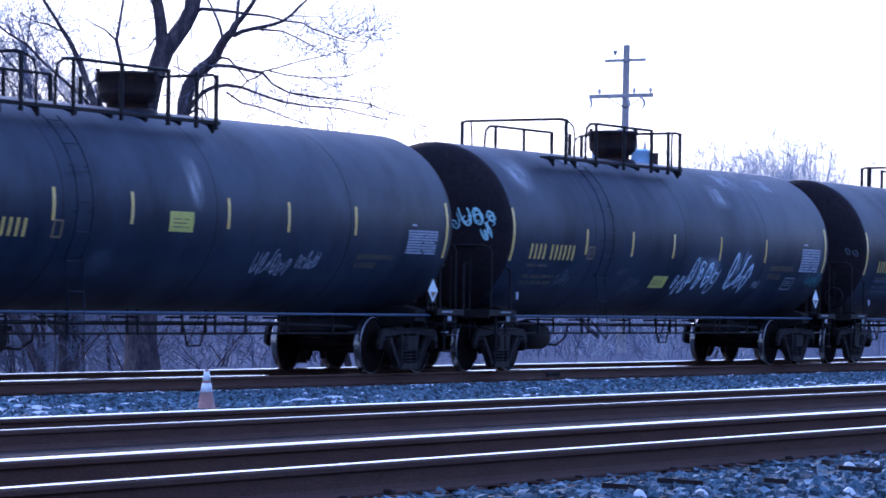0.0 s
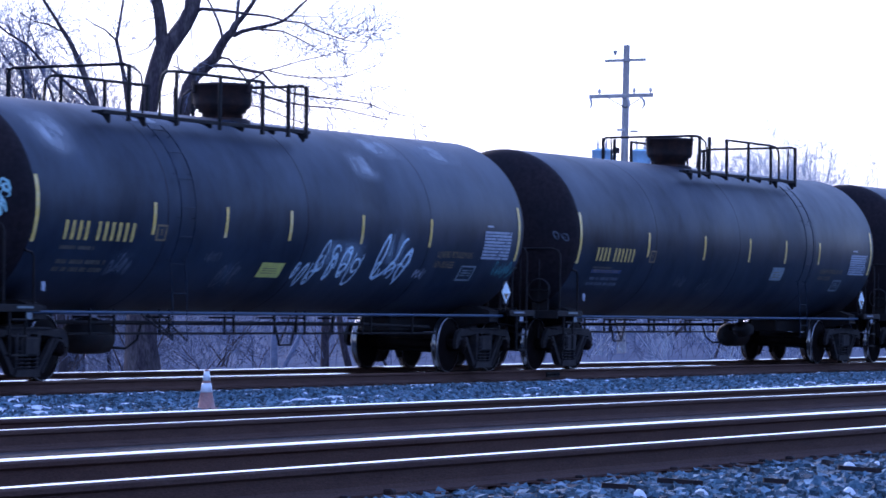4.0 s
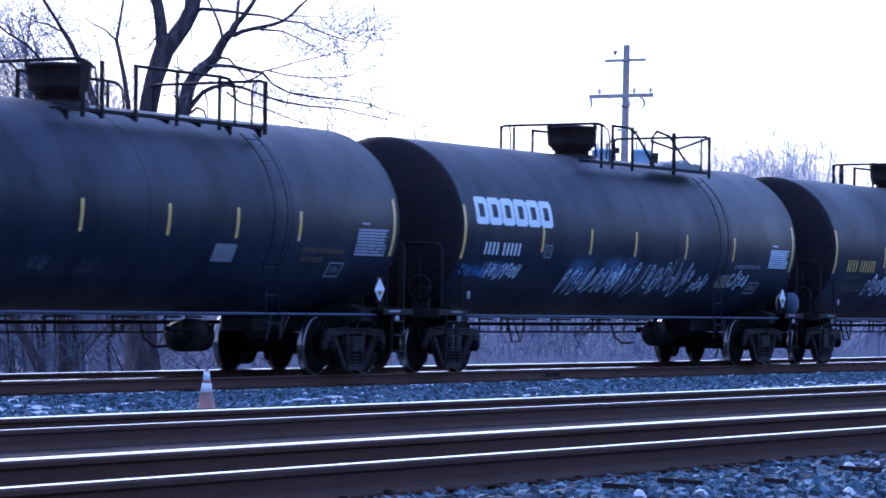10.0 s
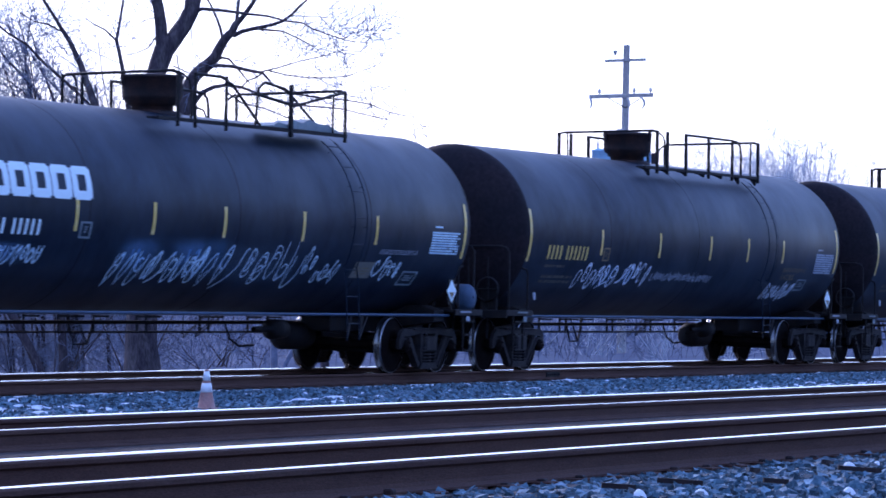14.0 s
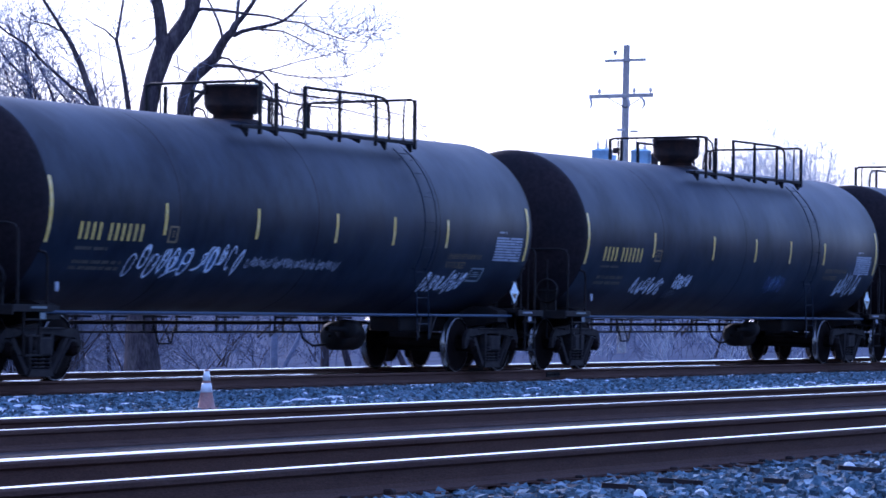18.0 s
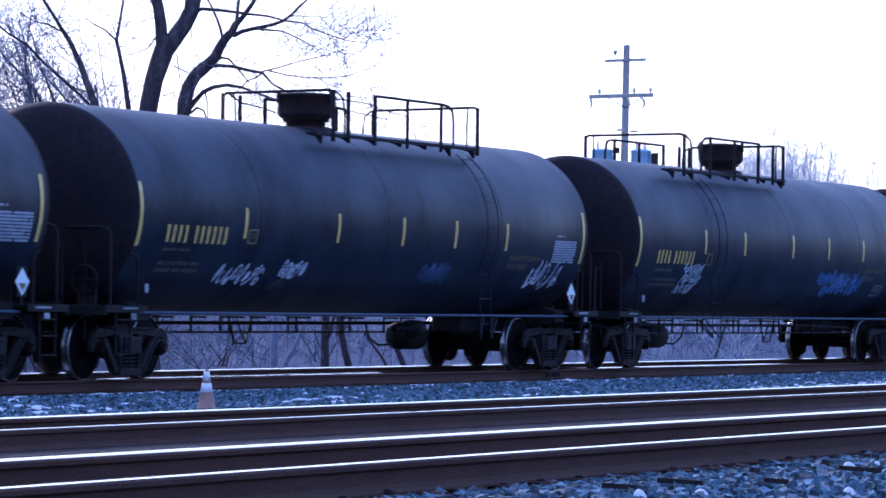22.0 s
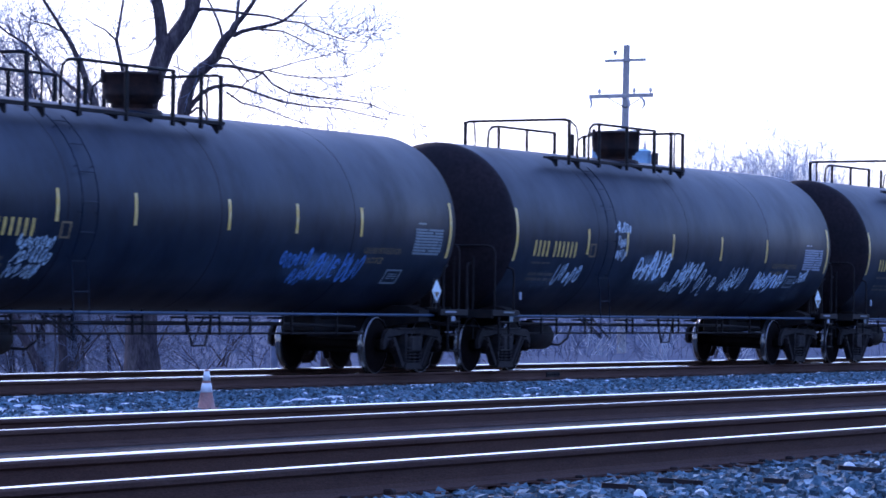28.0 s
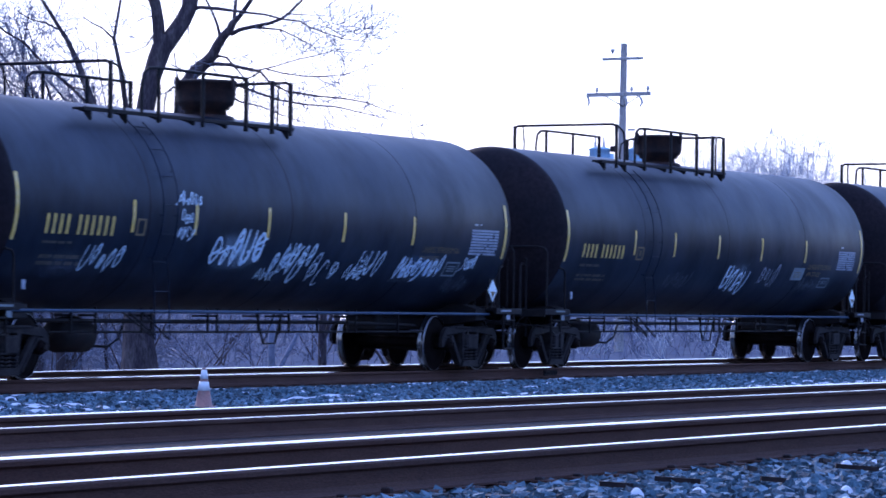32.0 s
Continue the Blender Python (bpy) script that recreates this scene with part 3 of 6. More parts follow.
def build_truck(car, x):
    """A two-axle freight truck; its two wheelsets turn on their own."""
    truck = part("truck", Geo().box(-0.22, 0.22, -1.12, 1.12, 0.36, 0.62, 0.03), CAST, car, "dusty cast steel freight truck", at=(x, 0, -CROSS_LEVEL / 2))
    truck.rotation_euler[0] = math.asin(CROSS_LEVEL / 1.505)
    for s in (-1, 1):
        g = Geo()
        y0, y1 = s * 0.985, s * 1.045
        # arched top chord with a hood over each bearing
        hood = arc(-0.889, 0.50, 0.24, 205, 70, 7)
        inner = arc(-0.889, 0.47, 0.145, 70, 200, 6)
        top = hood + [(-0.45, 0.745), (0.45, 0.745)] + [(-u, v) for u, v in reversed(hood)]
        g.slab(top + [(-u, v) for u, v in reversed(inner)] + [(0.62, 0.63), (0.30, 0.655), (-0.30, 0.655), (-0.62, 0.63)] + inner, "y", y0, y1)
        g.box(-0.62, 0.62, s * 0.93, s * 1.075, 0.715, 0.75, 0.012)
        for d in (-1, 1):
            # diagonal leg to the foot, with its flange, and the column beside the springs
            g.slab([(d * 0.80, 0.60), (d * 0.68, 0.60), (d * 0.34, 0.20), (d * 0.24, 0.20), (d * 0.24, 0.09), (d * 0.40, 0.11)], "y", y0, y1)
            g.slab([(d * 0.82, 0.58), (d * 0.79, 0.60), (d * 0.385, 0.13), (d * 0.41, 0.11)], "y", s * 0.95, s * 1.065)
            g.slab([(d * 0.34, 0.66), (d * 0.25, 0.66), (d * 0.23, 0.15), (d * 0.29, 0.15)], "y", s * 0.96, s * 1.06)
        g.slab([(-0.34, 0.08), (0.34, 0.08), (0.29, 0.18), (-0.29, 0.18)], "y", s * 0.95, s * 1.08)
        g.box(-0.23, 0.23, s * 0.90, s * 1.10, 0.47, 0.60, 0.03)
        part("sideframe", g, CAST, truck, "grey dusty cast sideframe")
        for px in (-0.2, 0.0, 0.2):
            pts = [(px + 0.075 * math.cos(a), s * 1.02 + 0.075 * math.sin(a), 0.17 + 0.27 * a / 31.4) for a in [0.785 * i for i in range(41)]]
            part("spring", Geo().tube(pts, 0.017, 5), CAST, truck)
    for i, ax in enumerate((-0.889, 0.889)):
        g = Geo()
        for s in (-1, 1):
            prof = [(0.0, 0.10), (0.02, 0.12), (0.03, 0.30), (0.0, 0.385), (-0.02, 0.44), (0.0, WHEEL_R - 0.004)]
            g.turned([(s * (0.80 + a), r) for a, r in prof], "y", (0, 0, 0), 36)
            g.turned([(s * (0.70 + a), r) for a, r in [(0.0, 0.44), (-0.01, 0.38), (0.02, 0.3), (0.0, 0.12), (-0.04, 0.11)]], "y", (0, 0, 0), 36)
            g.turned([(s * 0.80, 0.1), (s * 1.0, 0.105), (s * 1.07, 0.105), (s * 1.10, 0.085), (s * 1.115, 0.0)], "y", (0, 0, 0), 14)
            for b in range(3):
                a = 2.094 * b + 0.4
                g.turned([(s * 1.10, 0.014), (s * 1.13, 0.014), (s * 1.13, 0.0)], "y", (0.055 * math.cos(a), 0, 0.055 * math.sin(a)), 6, False)
        g.turned([(-0.70, 0.085), (0.70, 0.085)], "y", (0, 0, 0), 14)
        plain = len(g.f)
        for s in (-1, 1):
            g.turned([(s * 0.79, WHEEL_R), (s * 0.722, WHEEL_R + 0.004), (s * 0.705, WHEEL_R + 0.026), (s * 0.69, WHEEL_R + 0.020), (s * 0.69, 0.43)], "y", (0, 0, 0), 48)
        edge = len(g.f)
        for s in (-1, 1):
            g.turned([(s * 0.802, 0.446), (s * 0.804, WHEEL_R - 0.006), (s * 0.79, WHEEL_R)], "y", (0, 0, 0), 48)
        me = g.mesh("wheelset", WHEEL)
        me.materials.append(TREAD)
        me.materials.append(RIM)
        for i, p in enumerate(me.polygons):
            p.material_index = 0 if i < plain else 1 if i < edge else 2
        part("wheelset", me, WHEEL, truck, at=(ax, 0, WHEEL_R))
        for s in (-1, 1):
            part("bearing_adapter", Geo().box(ax - 0.13, ax + 0.13, s * 0.95, s * 1.05, WHEEL_R - 0.02, WHEEL_R + 0.13, 0.02), CAST, truck)
    for d in (-1, 1):
        b = Geo().box(d * 0.32, d * 0.40, -0.86, 0.86, 0.30, 0.42, 0.02)
        for s in (-1, 1):
            b.slab(arc(d * 0.889, WHEEL_R, 0.475, 180 if d > 0 else 0, 215 if d > 0 else -35, 4) + arc(d * 0.889, WHEEL_R, 0.52, 215 if d > 0 else -35, 180 if d > 0 else 0, 4), "y", s * 0.70, s * 0.78)
        part("brake_beam", b, FRAME, truck)
    return truck


def build_tank_car(k, bent=False):
    """A tank car at the origin; k = -1 is the same car turned end for end."""
    car = thing("tank_car", "black pressure tank car", "tank car")
    T = lambda g: g.half_turn(k)
    tank = part("tank", Geo().turned(tank_profile(), "x", (0, 0, Z_TANK), 72), TANK, car, "glossy dusty black tank")
    tank.data.materials.append(HEAD_PAINT)
    for p in tank.data.polygons:
        if abs(p.center.x) > SHELL + 0.06:
            p.material_index = 1
    for x in (-4.5, 0.0, 4.5):
        part("weld_seam", T(Geo().turned([(x - 0.018, R_TANK - 0.0015), (x - 0.009, R_TANK + 0.0012), (x + 0.009, R_TANK + 0.0012), (x + 0.018, R_TANK - 0.0015)], "x", (0, 0, Z_TANK), 72)), HEAD_PAINT, tank)
    # manway with its protective housing
    dome = part("protective_housing", Geo().turned([(3.78, 0.32), (3.97, 0.32), (3.975, 0.37), (4.02, 0.38), (4.05, 0.43), (4.12, 0.455), (4.37, 0.465), (4.375, 0.48), (4.41, 0.48), (4.42, 0.46), (4.44, 0.2), (4.44, 0.001)], "z", (0, 0, 0), 32), DOME, car, "rusty dark valve housing")
    for a in (0.4, 2.5, 4.6):
        hx, hy = 0.485 * math.cos(a), 0.485 * math.sin(a)
        part("hinge", Geo().box(hx - 0.03, hx + 0.03, hy - 0.03, hy + 0.03, 4.26, 4.46, 0.01), DOME, dome)
    part("saddle_plate", Geo().turned([(3.76, 0.46), (3.86, 0.44), (3.89, 0.38), (3.89, 0.30)], "z", (0, 0, 0), 28), DOME, car)
    # walkway: gratings on both sides of the housing and the safety rails
    sides = ((-1, -5.75, 0.80), (1, -4.38, 1.88))
    for s, x0, x1 in sides:
        g = Geo()
        g.box(x0, x1, s * 0.93, s * 0.95, 3.69, 3.722)
        g.box(x0, x1, s * 1.09, s * 1.12, 3.675, 3.73, 0.006)
        for i in range(int((x1 - x0) / 0.12)):
            g.box(x0 + 0.12 * i, x0 + 0.12 * i + 0.03, s * 0.93, s * 1.09, 3.707, 3.723)
        part("walkway", T(g), FRAME, car, "dark steel grating walkway")
        n = 7
        for i in range(n):
            x = x0 + 0.2 + (x1 - x0 - 0.4) * i / (n - 1)
            b = Geo()
            deep = 0.05 if n - 1 > i > 1 else 0.12
            b.slab([(s * 0.90, 3.69), (s * 1.12, 3.69), (s * 1.12, 3.68 - deep), (s * 1.09, 3.66 - deep), (s * 1.0, 3.66)], "x", x - 0.012, x + 0.012)
            if not bent:
                part("walkway_bracket", T(b), FRAME, car)
    top = 4.39
    posts = {-1: (0.67, 0.05, -0.82, -2.21, -3.58, -5.00), 1: (1.14, 0.55, -0.36, -1.71, -3.04, -4.56)}
    if k < 0:
        posts = {-1: (0.74, 0.14, -0.75, -2.13, -3.43, -4.89), 1: (1.27, 0.73, -0.25, -1.49, -2.82, -4.31)}
    for s in (-1, 1):
        y = s * 1.11
        for i, x in enumerate(posts[s]):
            if bent and s > 0 and i in (3, 4):
                continue
            w = 0.020 if bent else 0.038 if i in (0, 1, 2, 5) else 0.026
            part("rail_post", T(Geo().box(x - w, x + w, y - 0.025, y + 0.025, 3.60, top + 0.02, 0.008)), FRAME, car)
        if bent and s > 0:
            # the struck rail hangs down to the walkway
            for pts in ([(0.75, y, top), (-0.1, y, top), (-0.45, y, top - 0.1), (-1.35, y, 3.74)], [(-1.2, y, 3.73), (-1.3, y, top - 0.1), (-1.5, y, top), (-2.4, y - 0.1, top - 0.05), (-4.0, y - 0.25, 3.75)],
                        [(-1.2, y, 4.2), (-2.5, y, 4.08), (-4.31, y, top)]):
                part("bent_rail", T(Geo().tube(pts, 0.024, 8)), FRAME, car, "bent and fallen safety rail")
            part("rail_post", T(Geo().box(-2.43, -2.37, y - 0.03, y + 0.03, 3.6, 4.4)), FRAME, car)
            part("loose_panel", T(Geo().slab([(-1.9, 3.76), (-2.1, 3.82), (-2.35, 3.79), (-2.6, 3.87), (-2.9, 3.84), (-3.15, 3.91), (-3.5, 3.85), (-3.8, 3.86), (-4.15, 3.77), (-4.2, 3.74), (-1.9, 3.74)], "y", y - 0.35, y - 0.05)), PALE_SIGN, car, "crumpled loose pale sheet")
        else:
            x0, x1 = posts[s][2], posts[s][4]
            part("safety_rail", T(Geo().tube([(x0, y, top), (x1, y, top), (x1 - 0.3, y, top - 0.02), (x1 - 0.45, y, top - 0.1), (x1 - 0.5, y, top - 0.3), (x1 - 0.5, y, 3.72)], 0.024, 8)), FRAME, car)
    for i, drop in ((0, -0.42), (5, 0.42)):
        xa, xb = posts[1][i], posts[-1][i]
        z = top + 0.02
        g = Geo().tube([(xa, 1.11, 3.9), (xa, 1.11, z - 0.06), (xa, 1.05, z), (xb, -1.05, z), (xb, -1.11, z - 0.06), (xb, -1.11, 3.9)], 0.024, 8)
        part("cross_rail", T(g), FRAME, car)
        for x, y in ((xa, 0.95), (xb, -0.95)):
            part("bent_tube", T(Geo().tube([(x, y, z), (x + drop * 0.6, y * 1.1, z - 0.03), (x + drop * 0.9, y * 1.15, z - 0.12), (x + drop, y * 1.16, z - 0.3), (x + drop, y * 1.16, 3.71)], 0.018, 7)), FRAME, car)
    # side ladders that follow the shell
    for s in (-1, 1):
        rad = R_TANK + 0.06
        curve = [(s * rad * math.cos(radians(a)), Z_TANK + rad * math.sin(radians(a))) for a in range(52, -31, -8)]
        line = curve + [(s * 1.42, 1.35), (s * 1.45, 0.50)]
        lad = part("ladder", T(Geo().tube([(-4.22, y, z) for y, z in line], 0.009, 6).tube([(-3.78, y, z) for y, z in line], 0.009, 6)), TANK, car, "thin black steel side ladder")
        acc, last, nxt = 0.0, line[0], 0.12
        for p in line[1:]:
            d = math.hypot(p[0] - last[0], p[1] - last[1])
            while acc + d >= nxt:
                q = (nxt - acc) / d
                y, z = last[0] + (p[0] - last[0]) * q, last[1] + (p[1] - last[1]) * q
                part("rung", T(pipe(Geo(), [(-4.22, y, z), (-3.78, y, z)], 0.009)), TANK, lad)
                nxt += 0.42
            acc += d
            last = p
        for y, z in curve[1::3]:
            for x in (-4.22, -3.78):
                part("ladder_bracket", T(Geo().tube([(x, y, z), (x, y * 0.955, Z_TANK + (z - Z_TANK) * 0.955)], 0.006, 5)), TANK, lad)
        for xa, xb, z in ((-4.22, -4.7, 0.56), (-4.22, -4.9, 0.52), (-3.78, -4.3, 0.50)):
            part("ladder_brace", T(Geo().tube([(xa, s * 1.44, z), (xb, s * 1.27, 0.90)], 0.014, 6)), CAST, lad)
        part("side_rail", T(pipe(Geo(), [(-8.0, s * 1.27, 0.90), (8.0, s * 1.27, 0.90)], 0.022, 8)), SILVER, car)
    # train pipe and brake rods hung below the tank
    g = pipe(Geo(), [(-6.2, -0.85, 0.60), (6.2, -0.85, 0.60)], 0.017)
    part("brake_rod", T(g), FRAME, car)
    g = pipe(Geo(), [(-6.4, -0.70, 0.76), (-2, -0.70, 0.75), (3.5, -0.70, 0.745), (6.2, -0.70, 0.70)], 0.03, 8)
    part("train_pipe", T(g), FRAME, car)
    for i, x in enumerate((-5.6, -4.9, -3.55, -3.25, -1.5, -1.2, 0.15, 0.9, 1.2, 2.2, 3.3, 3.6, 5.2)):
        h = Geo().box(x - 0.016, x + 0.016, -0.88, -0.85, 0.58, 0.95)
        h.box(x - 0.016, x + 0.016, -0.88, -0.60, 0.82, 0.85)
        part("pipe_hanger", T(h), FRAME, car)
    v = Geo()
    v.tube([(0.2, -0.8, 0.92), (0.45, -0.8, 0.42), (0.85, -0.8, 0.42), (1.1, -0.8, 0.92)], 0.018, 6).tube([(0.45, -0.8, 0.42), (0.85, -0.8, 0.9)], 0.014, 6)
    part("step_stirrup", T(v), FRAME, car)
    res = Geo().turned([(-5.25, 0.02), (-5.23, 0.17), (-5.12, 0.235), (-4.35, 0.235), (-4.24, 0.17), (-4.22, 0.02)], "x", (0, -0.35, 0.54), 24)
    if bent:
        res.moved(Matrix.Translation((-0.75, 0, 0.02)))
    part("air_reservoir", T(res), FRAME, car, "black brake air reservoir")
    bc = Geo().turned([(-3.9, 0.02), (-3.9, 0.15), (-3.5, 0.16), (-3.45, 0.05), (-2.9, 0.04)], "x", (0, 0.25, 0.66), 20)
    bc.tube([(-4.2, -0.4, 0.4), (-3.9, -0.5, 0.38), (-3.75, -0.6, 0.5), (-3.75, -0.68, 0.75)], 0.02, 6)
    part("brake_cylinder", T(bc), FRAME, car)
    # ends
    for d in (-1, 1):
        sill = Geo().box(d * 5.6, d * 9.25, -0.28, 0.28, 0.62, 0.92, 0.02)
        sill.slab([(d * 5.8, 0.88), (d * 8.6, 0.88), (d * 8.6, 1.02), (d * 8.45, 1.10), (d * 5.9, 0.93)], "y", -0.42, 0.42)
        part("stub_sill", T(sill), FRAME, car)
        bol = Geo().slab([(-1.25, 0.80), (-1.25, 0.98), (-1.0, 1.06), (1.0, 1.06), (1.25, 0.98), (1.25, 0.80), (0.4, 0.66), (-0.4, 0.66)], "x", d * TRUCK_X - 0.2, d * TRUCK_X + 0.2)
        part("body_bolster", T(bol), FRAME, car)
        deck = Geo().box(d * 7.95, d * 9.05, -1.42, 1.42, 0.955, 0.995)
        deck.box(d * 7.95, d * 9.05, -1.43, -1.38, 0.90, 1.0, 0.008).box(d * 7.95, d * 9.05, 1.38, 1.43, 0.90, 1.0, 0.008)
        deck.box(d * 9.01, d * 9.06, -1.42, 1.42, 0.86, 1.0, 0.008)
        part("end_platform", T(deck), FRAME, car, "dark steel end platform")
        for s in (-1, 1):
            st = Geo()
            for x in (8.30, 8.72):
                st.tube([(d * x, s * 1.40, 0.98), (d * x, s * 1.40, 0.30)], 0.02, 6)
            for z in (0.32, 0.58, 0.80):
                st.box(d * 8.30, d * 8.72, s * 1.34, s * 1.44, z - 0.012, z + 0.012)
            part("corner_step", T(st), FRAME, car)
            gp = pipe(Geo(), [(d * 8.1, s * 1.40, 1.0), (d * 8.1, s * 1.40, 1.62), (d * 8.16, s * 1.40, 1.70), (d * 8.3, s * 1.38, 1.72)], 0.018)
            part("corner_grab", T(gp), FRAME, car)
            lad = Geo()
            for y in (0.62, 0.98):
                lad.tube([(d * 8.86, s * y, 0.5), (d * 8.86, s * y, 1.9)], 0.016, 6)
            part("end_ladder", T(lad), FRAME, car)
        gr = pipe(Geo(), [(d * 8.82, -1.36, 1.0), (d * 8.82, -1.36, 1.98), (d * 8.82, -1.31, 2.06), (d * 8.82, -1.2, 2.09), (d * 8.82, 1.2, 2.09), (d * 8.82, 1.31, 2.06), (d * 8.82, 1.36, 1.98), (d * 8.82, 1.36, 1.0)], 0.02, 8)
        part("end_handrail", T(gr), FRAME, car)
        for y in (-0.86, -0.42):
            part("grab_post", T(pipe(Geo(), [(d * 8.84, y, 1.0), (d * 8.84, y, 1.72), (d * 8.80, y, 1.78), (d * 8.70, y, 1.79)], 0.022, 6)), CAST, car)
        rod = pipe(Geo(), [(d * 9.1, -1.35, 0.70), (d * 9.1, -0.4, 0.78), (d * 9.3, -0.1, 0.86)], 0.014)
        part("uncoupling_rod", T(rod), FRAME, car)
        cp = Geo().box(d * 9.2, d * 9.42, -0.08, 0.08, 0.80, 0.95, 0.02)
        cp.slab([(d * 9.40, 0.14), (d * 9.57, 0.17), (d * 9.60, 0.06), (d * 9.56, -0.02), (d * 9.62, -0.10), (d * 9.52, -0.17), (d * 9.40, -0.13)], "z", 0.74, 1.02)
        part("coupler", T(cp), CAST, car)
        hose = [(d * 9.15, 0.3, 0.72), (d * 9.3, 0.32, 0.5), (d * 9.45, 0.28, 0.4), (d * 9.56, 0.2, 0.42)]
        part("air_hose", T(pipe(Geo(), hose, 0.022, 7)), FRAME, car)
    bw = Geo().turned([(8.86, 0.20), (8.90, 0.22), (8.93, 0.20)], "x", (0, 1.0, 1.35), 22)
    for a in (0, 1.57, 3.14, 4.71):
        bw.tube([(8.88, 1.0, 1.35), (8.88, 1.0 + 0.20 * math.cos(a), 1.35 + 0.20 * math.sin(a))], 0.014, 5)
    bw.box(8.82, 8.86, 0.85, 1.15, 1.0, 1.4)
    part("hand_brake", T(bw), FRAME, car)
    for x in (-TRUCK_X, TRUCK_X):
        build_truck(car, x)
    return car


# ---- markings on the tanks ----
def on_tank(x, z, lift=0.005):
    """A place on the near side of a tank's shell, from its distance along the car and its height."""
    q = z - Z_TANK
    y = math.sqrt(max(0.0, R_TANK ** 2 - q * q))
    k = (R_TANK + lift) / R_TANK
    return (x, -y * k, Z_TANK + q * k)


def patch(g, x0, z0, x1, z1, slant=0.0, lift=0.005, n=4):
    """A flat-painted rectangle that follows the shell; slant shifts its foot along the car."""
    verts = []
    for i in range(n + 1):
        z = z0 + (z1 - z0) * i / n
        s = slant * i / n
        verts += [on_tank(x0 + s, z, lift), on_tank(x1 + s, z, lift)]
    return g.add(verts, [(2 * i, 2 * i + 1, 2 * i + 3, 2 * i + 2) for i in range(n)], True)


def mist_patch(car, x0, x1, z0, z1, mat, slant=0.0):
    """A soft-edged cloud of thin paint or dust on the shell."""
    n = 6
    g = Geo()
    g.add([on_tank(x0 + (x1 - x0) * i / n + slant * j / n, z0 + (z1 - z0) * j / n, 0.004) for j in range(n + 1) for i in range(n + 1)],
          [(j * (n + 1) + i, j * (n + 1) + i + 1, (j + 1) * (n + 1) + i + 1, (j + 1) * (n + 1) + i) for j in range(n) for i in range(n)], True)
    ob = part("paint_mist", g, mat, car)
    lay = ob.data.uv_layers.new(name="spread")
    for lp in ob.data.loops:
        lay.data[lp.index].uv = ((lp.vertex_index % (n + 1)) / n, (lp.vertex_index // (n + 1)) / n)
    return ob


def stroke(g, pts, w, lift=0.006):
    """A spray stroke along points (x, z), smoothed, thinner at its ends. Wider along x than in z, as sprayed."""
    fine = []
    n = len(pts)
    for i in range(n - 1):
        p0, p1, p2, p3 = pts[max(i - 1, 0)], pts[i], pts[i + 1], pts[min(i + 2, n - 1)]
        for j in range(4):
            t = j / 4
            fine.append(tuple(0.5 * (2 * b + (c - a) * t + (2 * a - 5 * b + 4 * c - d) * t * t + (3 * b - a - 3 * c + d) * t ** 3) for a, b, c, d in zip(p0, p1, p2, p3)))
    fine.append(pts[-1])
    verts = []
    for i, (x, z) in enumerate(fine):
        a, b = fine[max(i - 1, 0)], fine[min(i + 1, len(fine) - 1)]
        dx, dz = b[0] - a[0], b[1] - a[1]
        d = math.hypot(dx, dz) or 1
        h = w / 2 * (0.55 + 0.45 * abs(math.sin(math.pi * i / (len(fine) - 1))) ** 0.5)
        verts += [on_tank(x - dz / d * h * 1.1, z + dx / d * h, lift), on_tank(x + dz / d * h * 1.1, z - dx / d * h, lift)]
    return g.add(verts, [(2 * i, 2 * i + 1, 2 * i + 3, 2 * i + 2) for i in range(len(fine) - 1)], True)


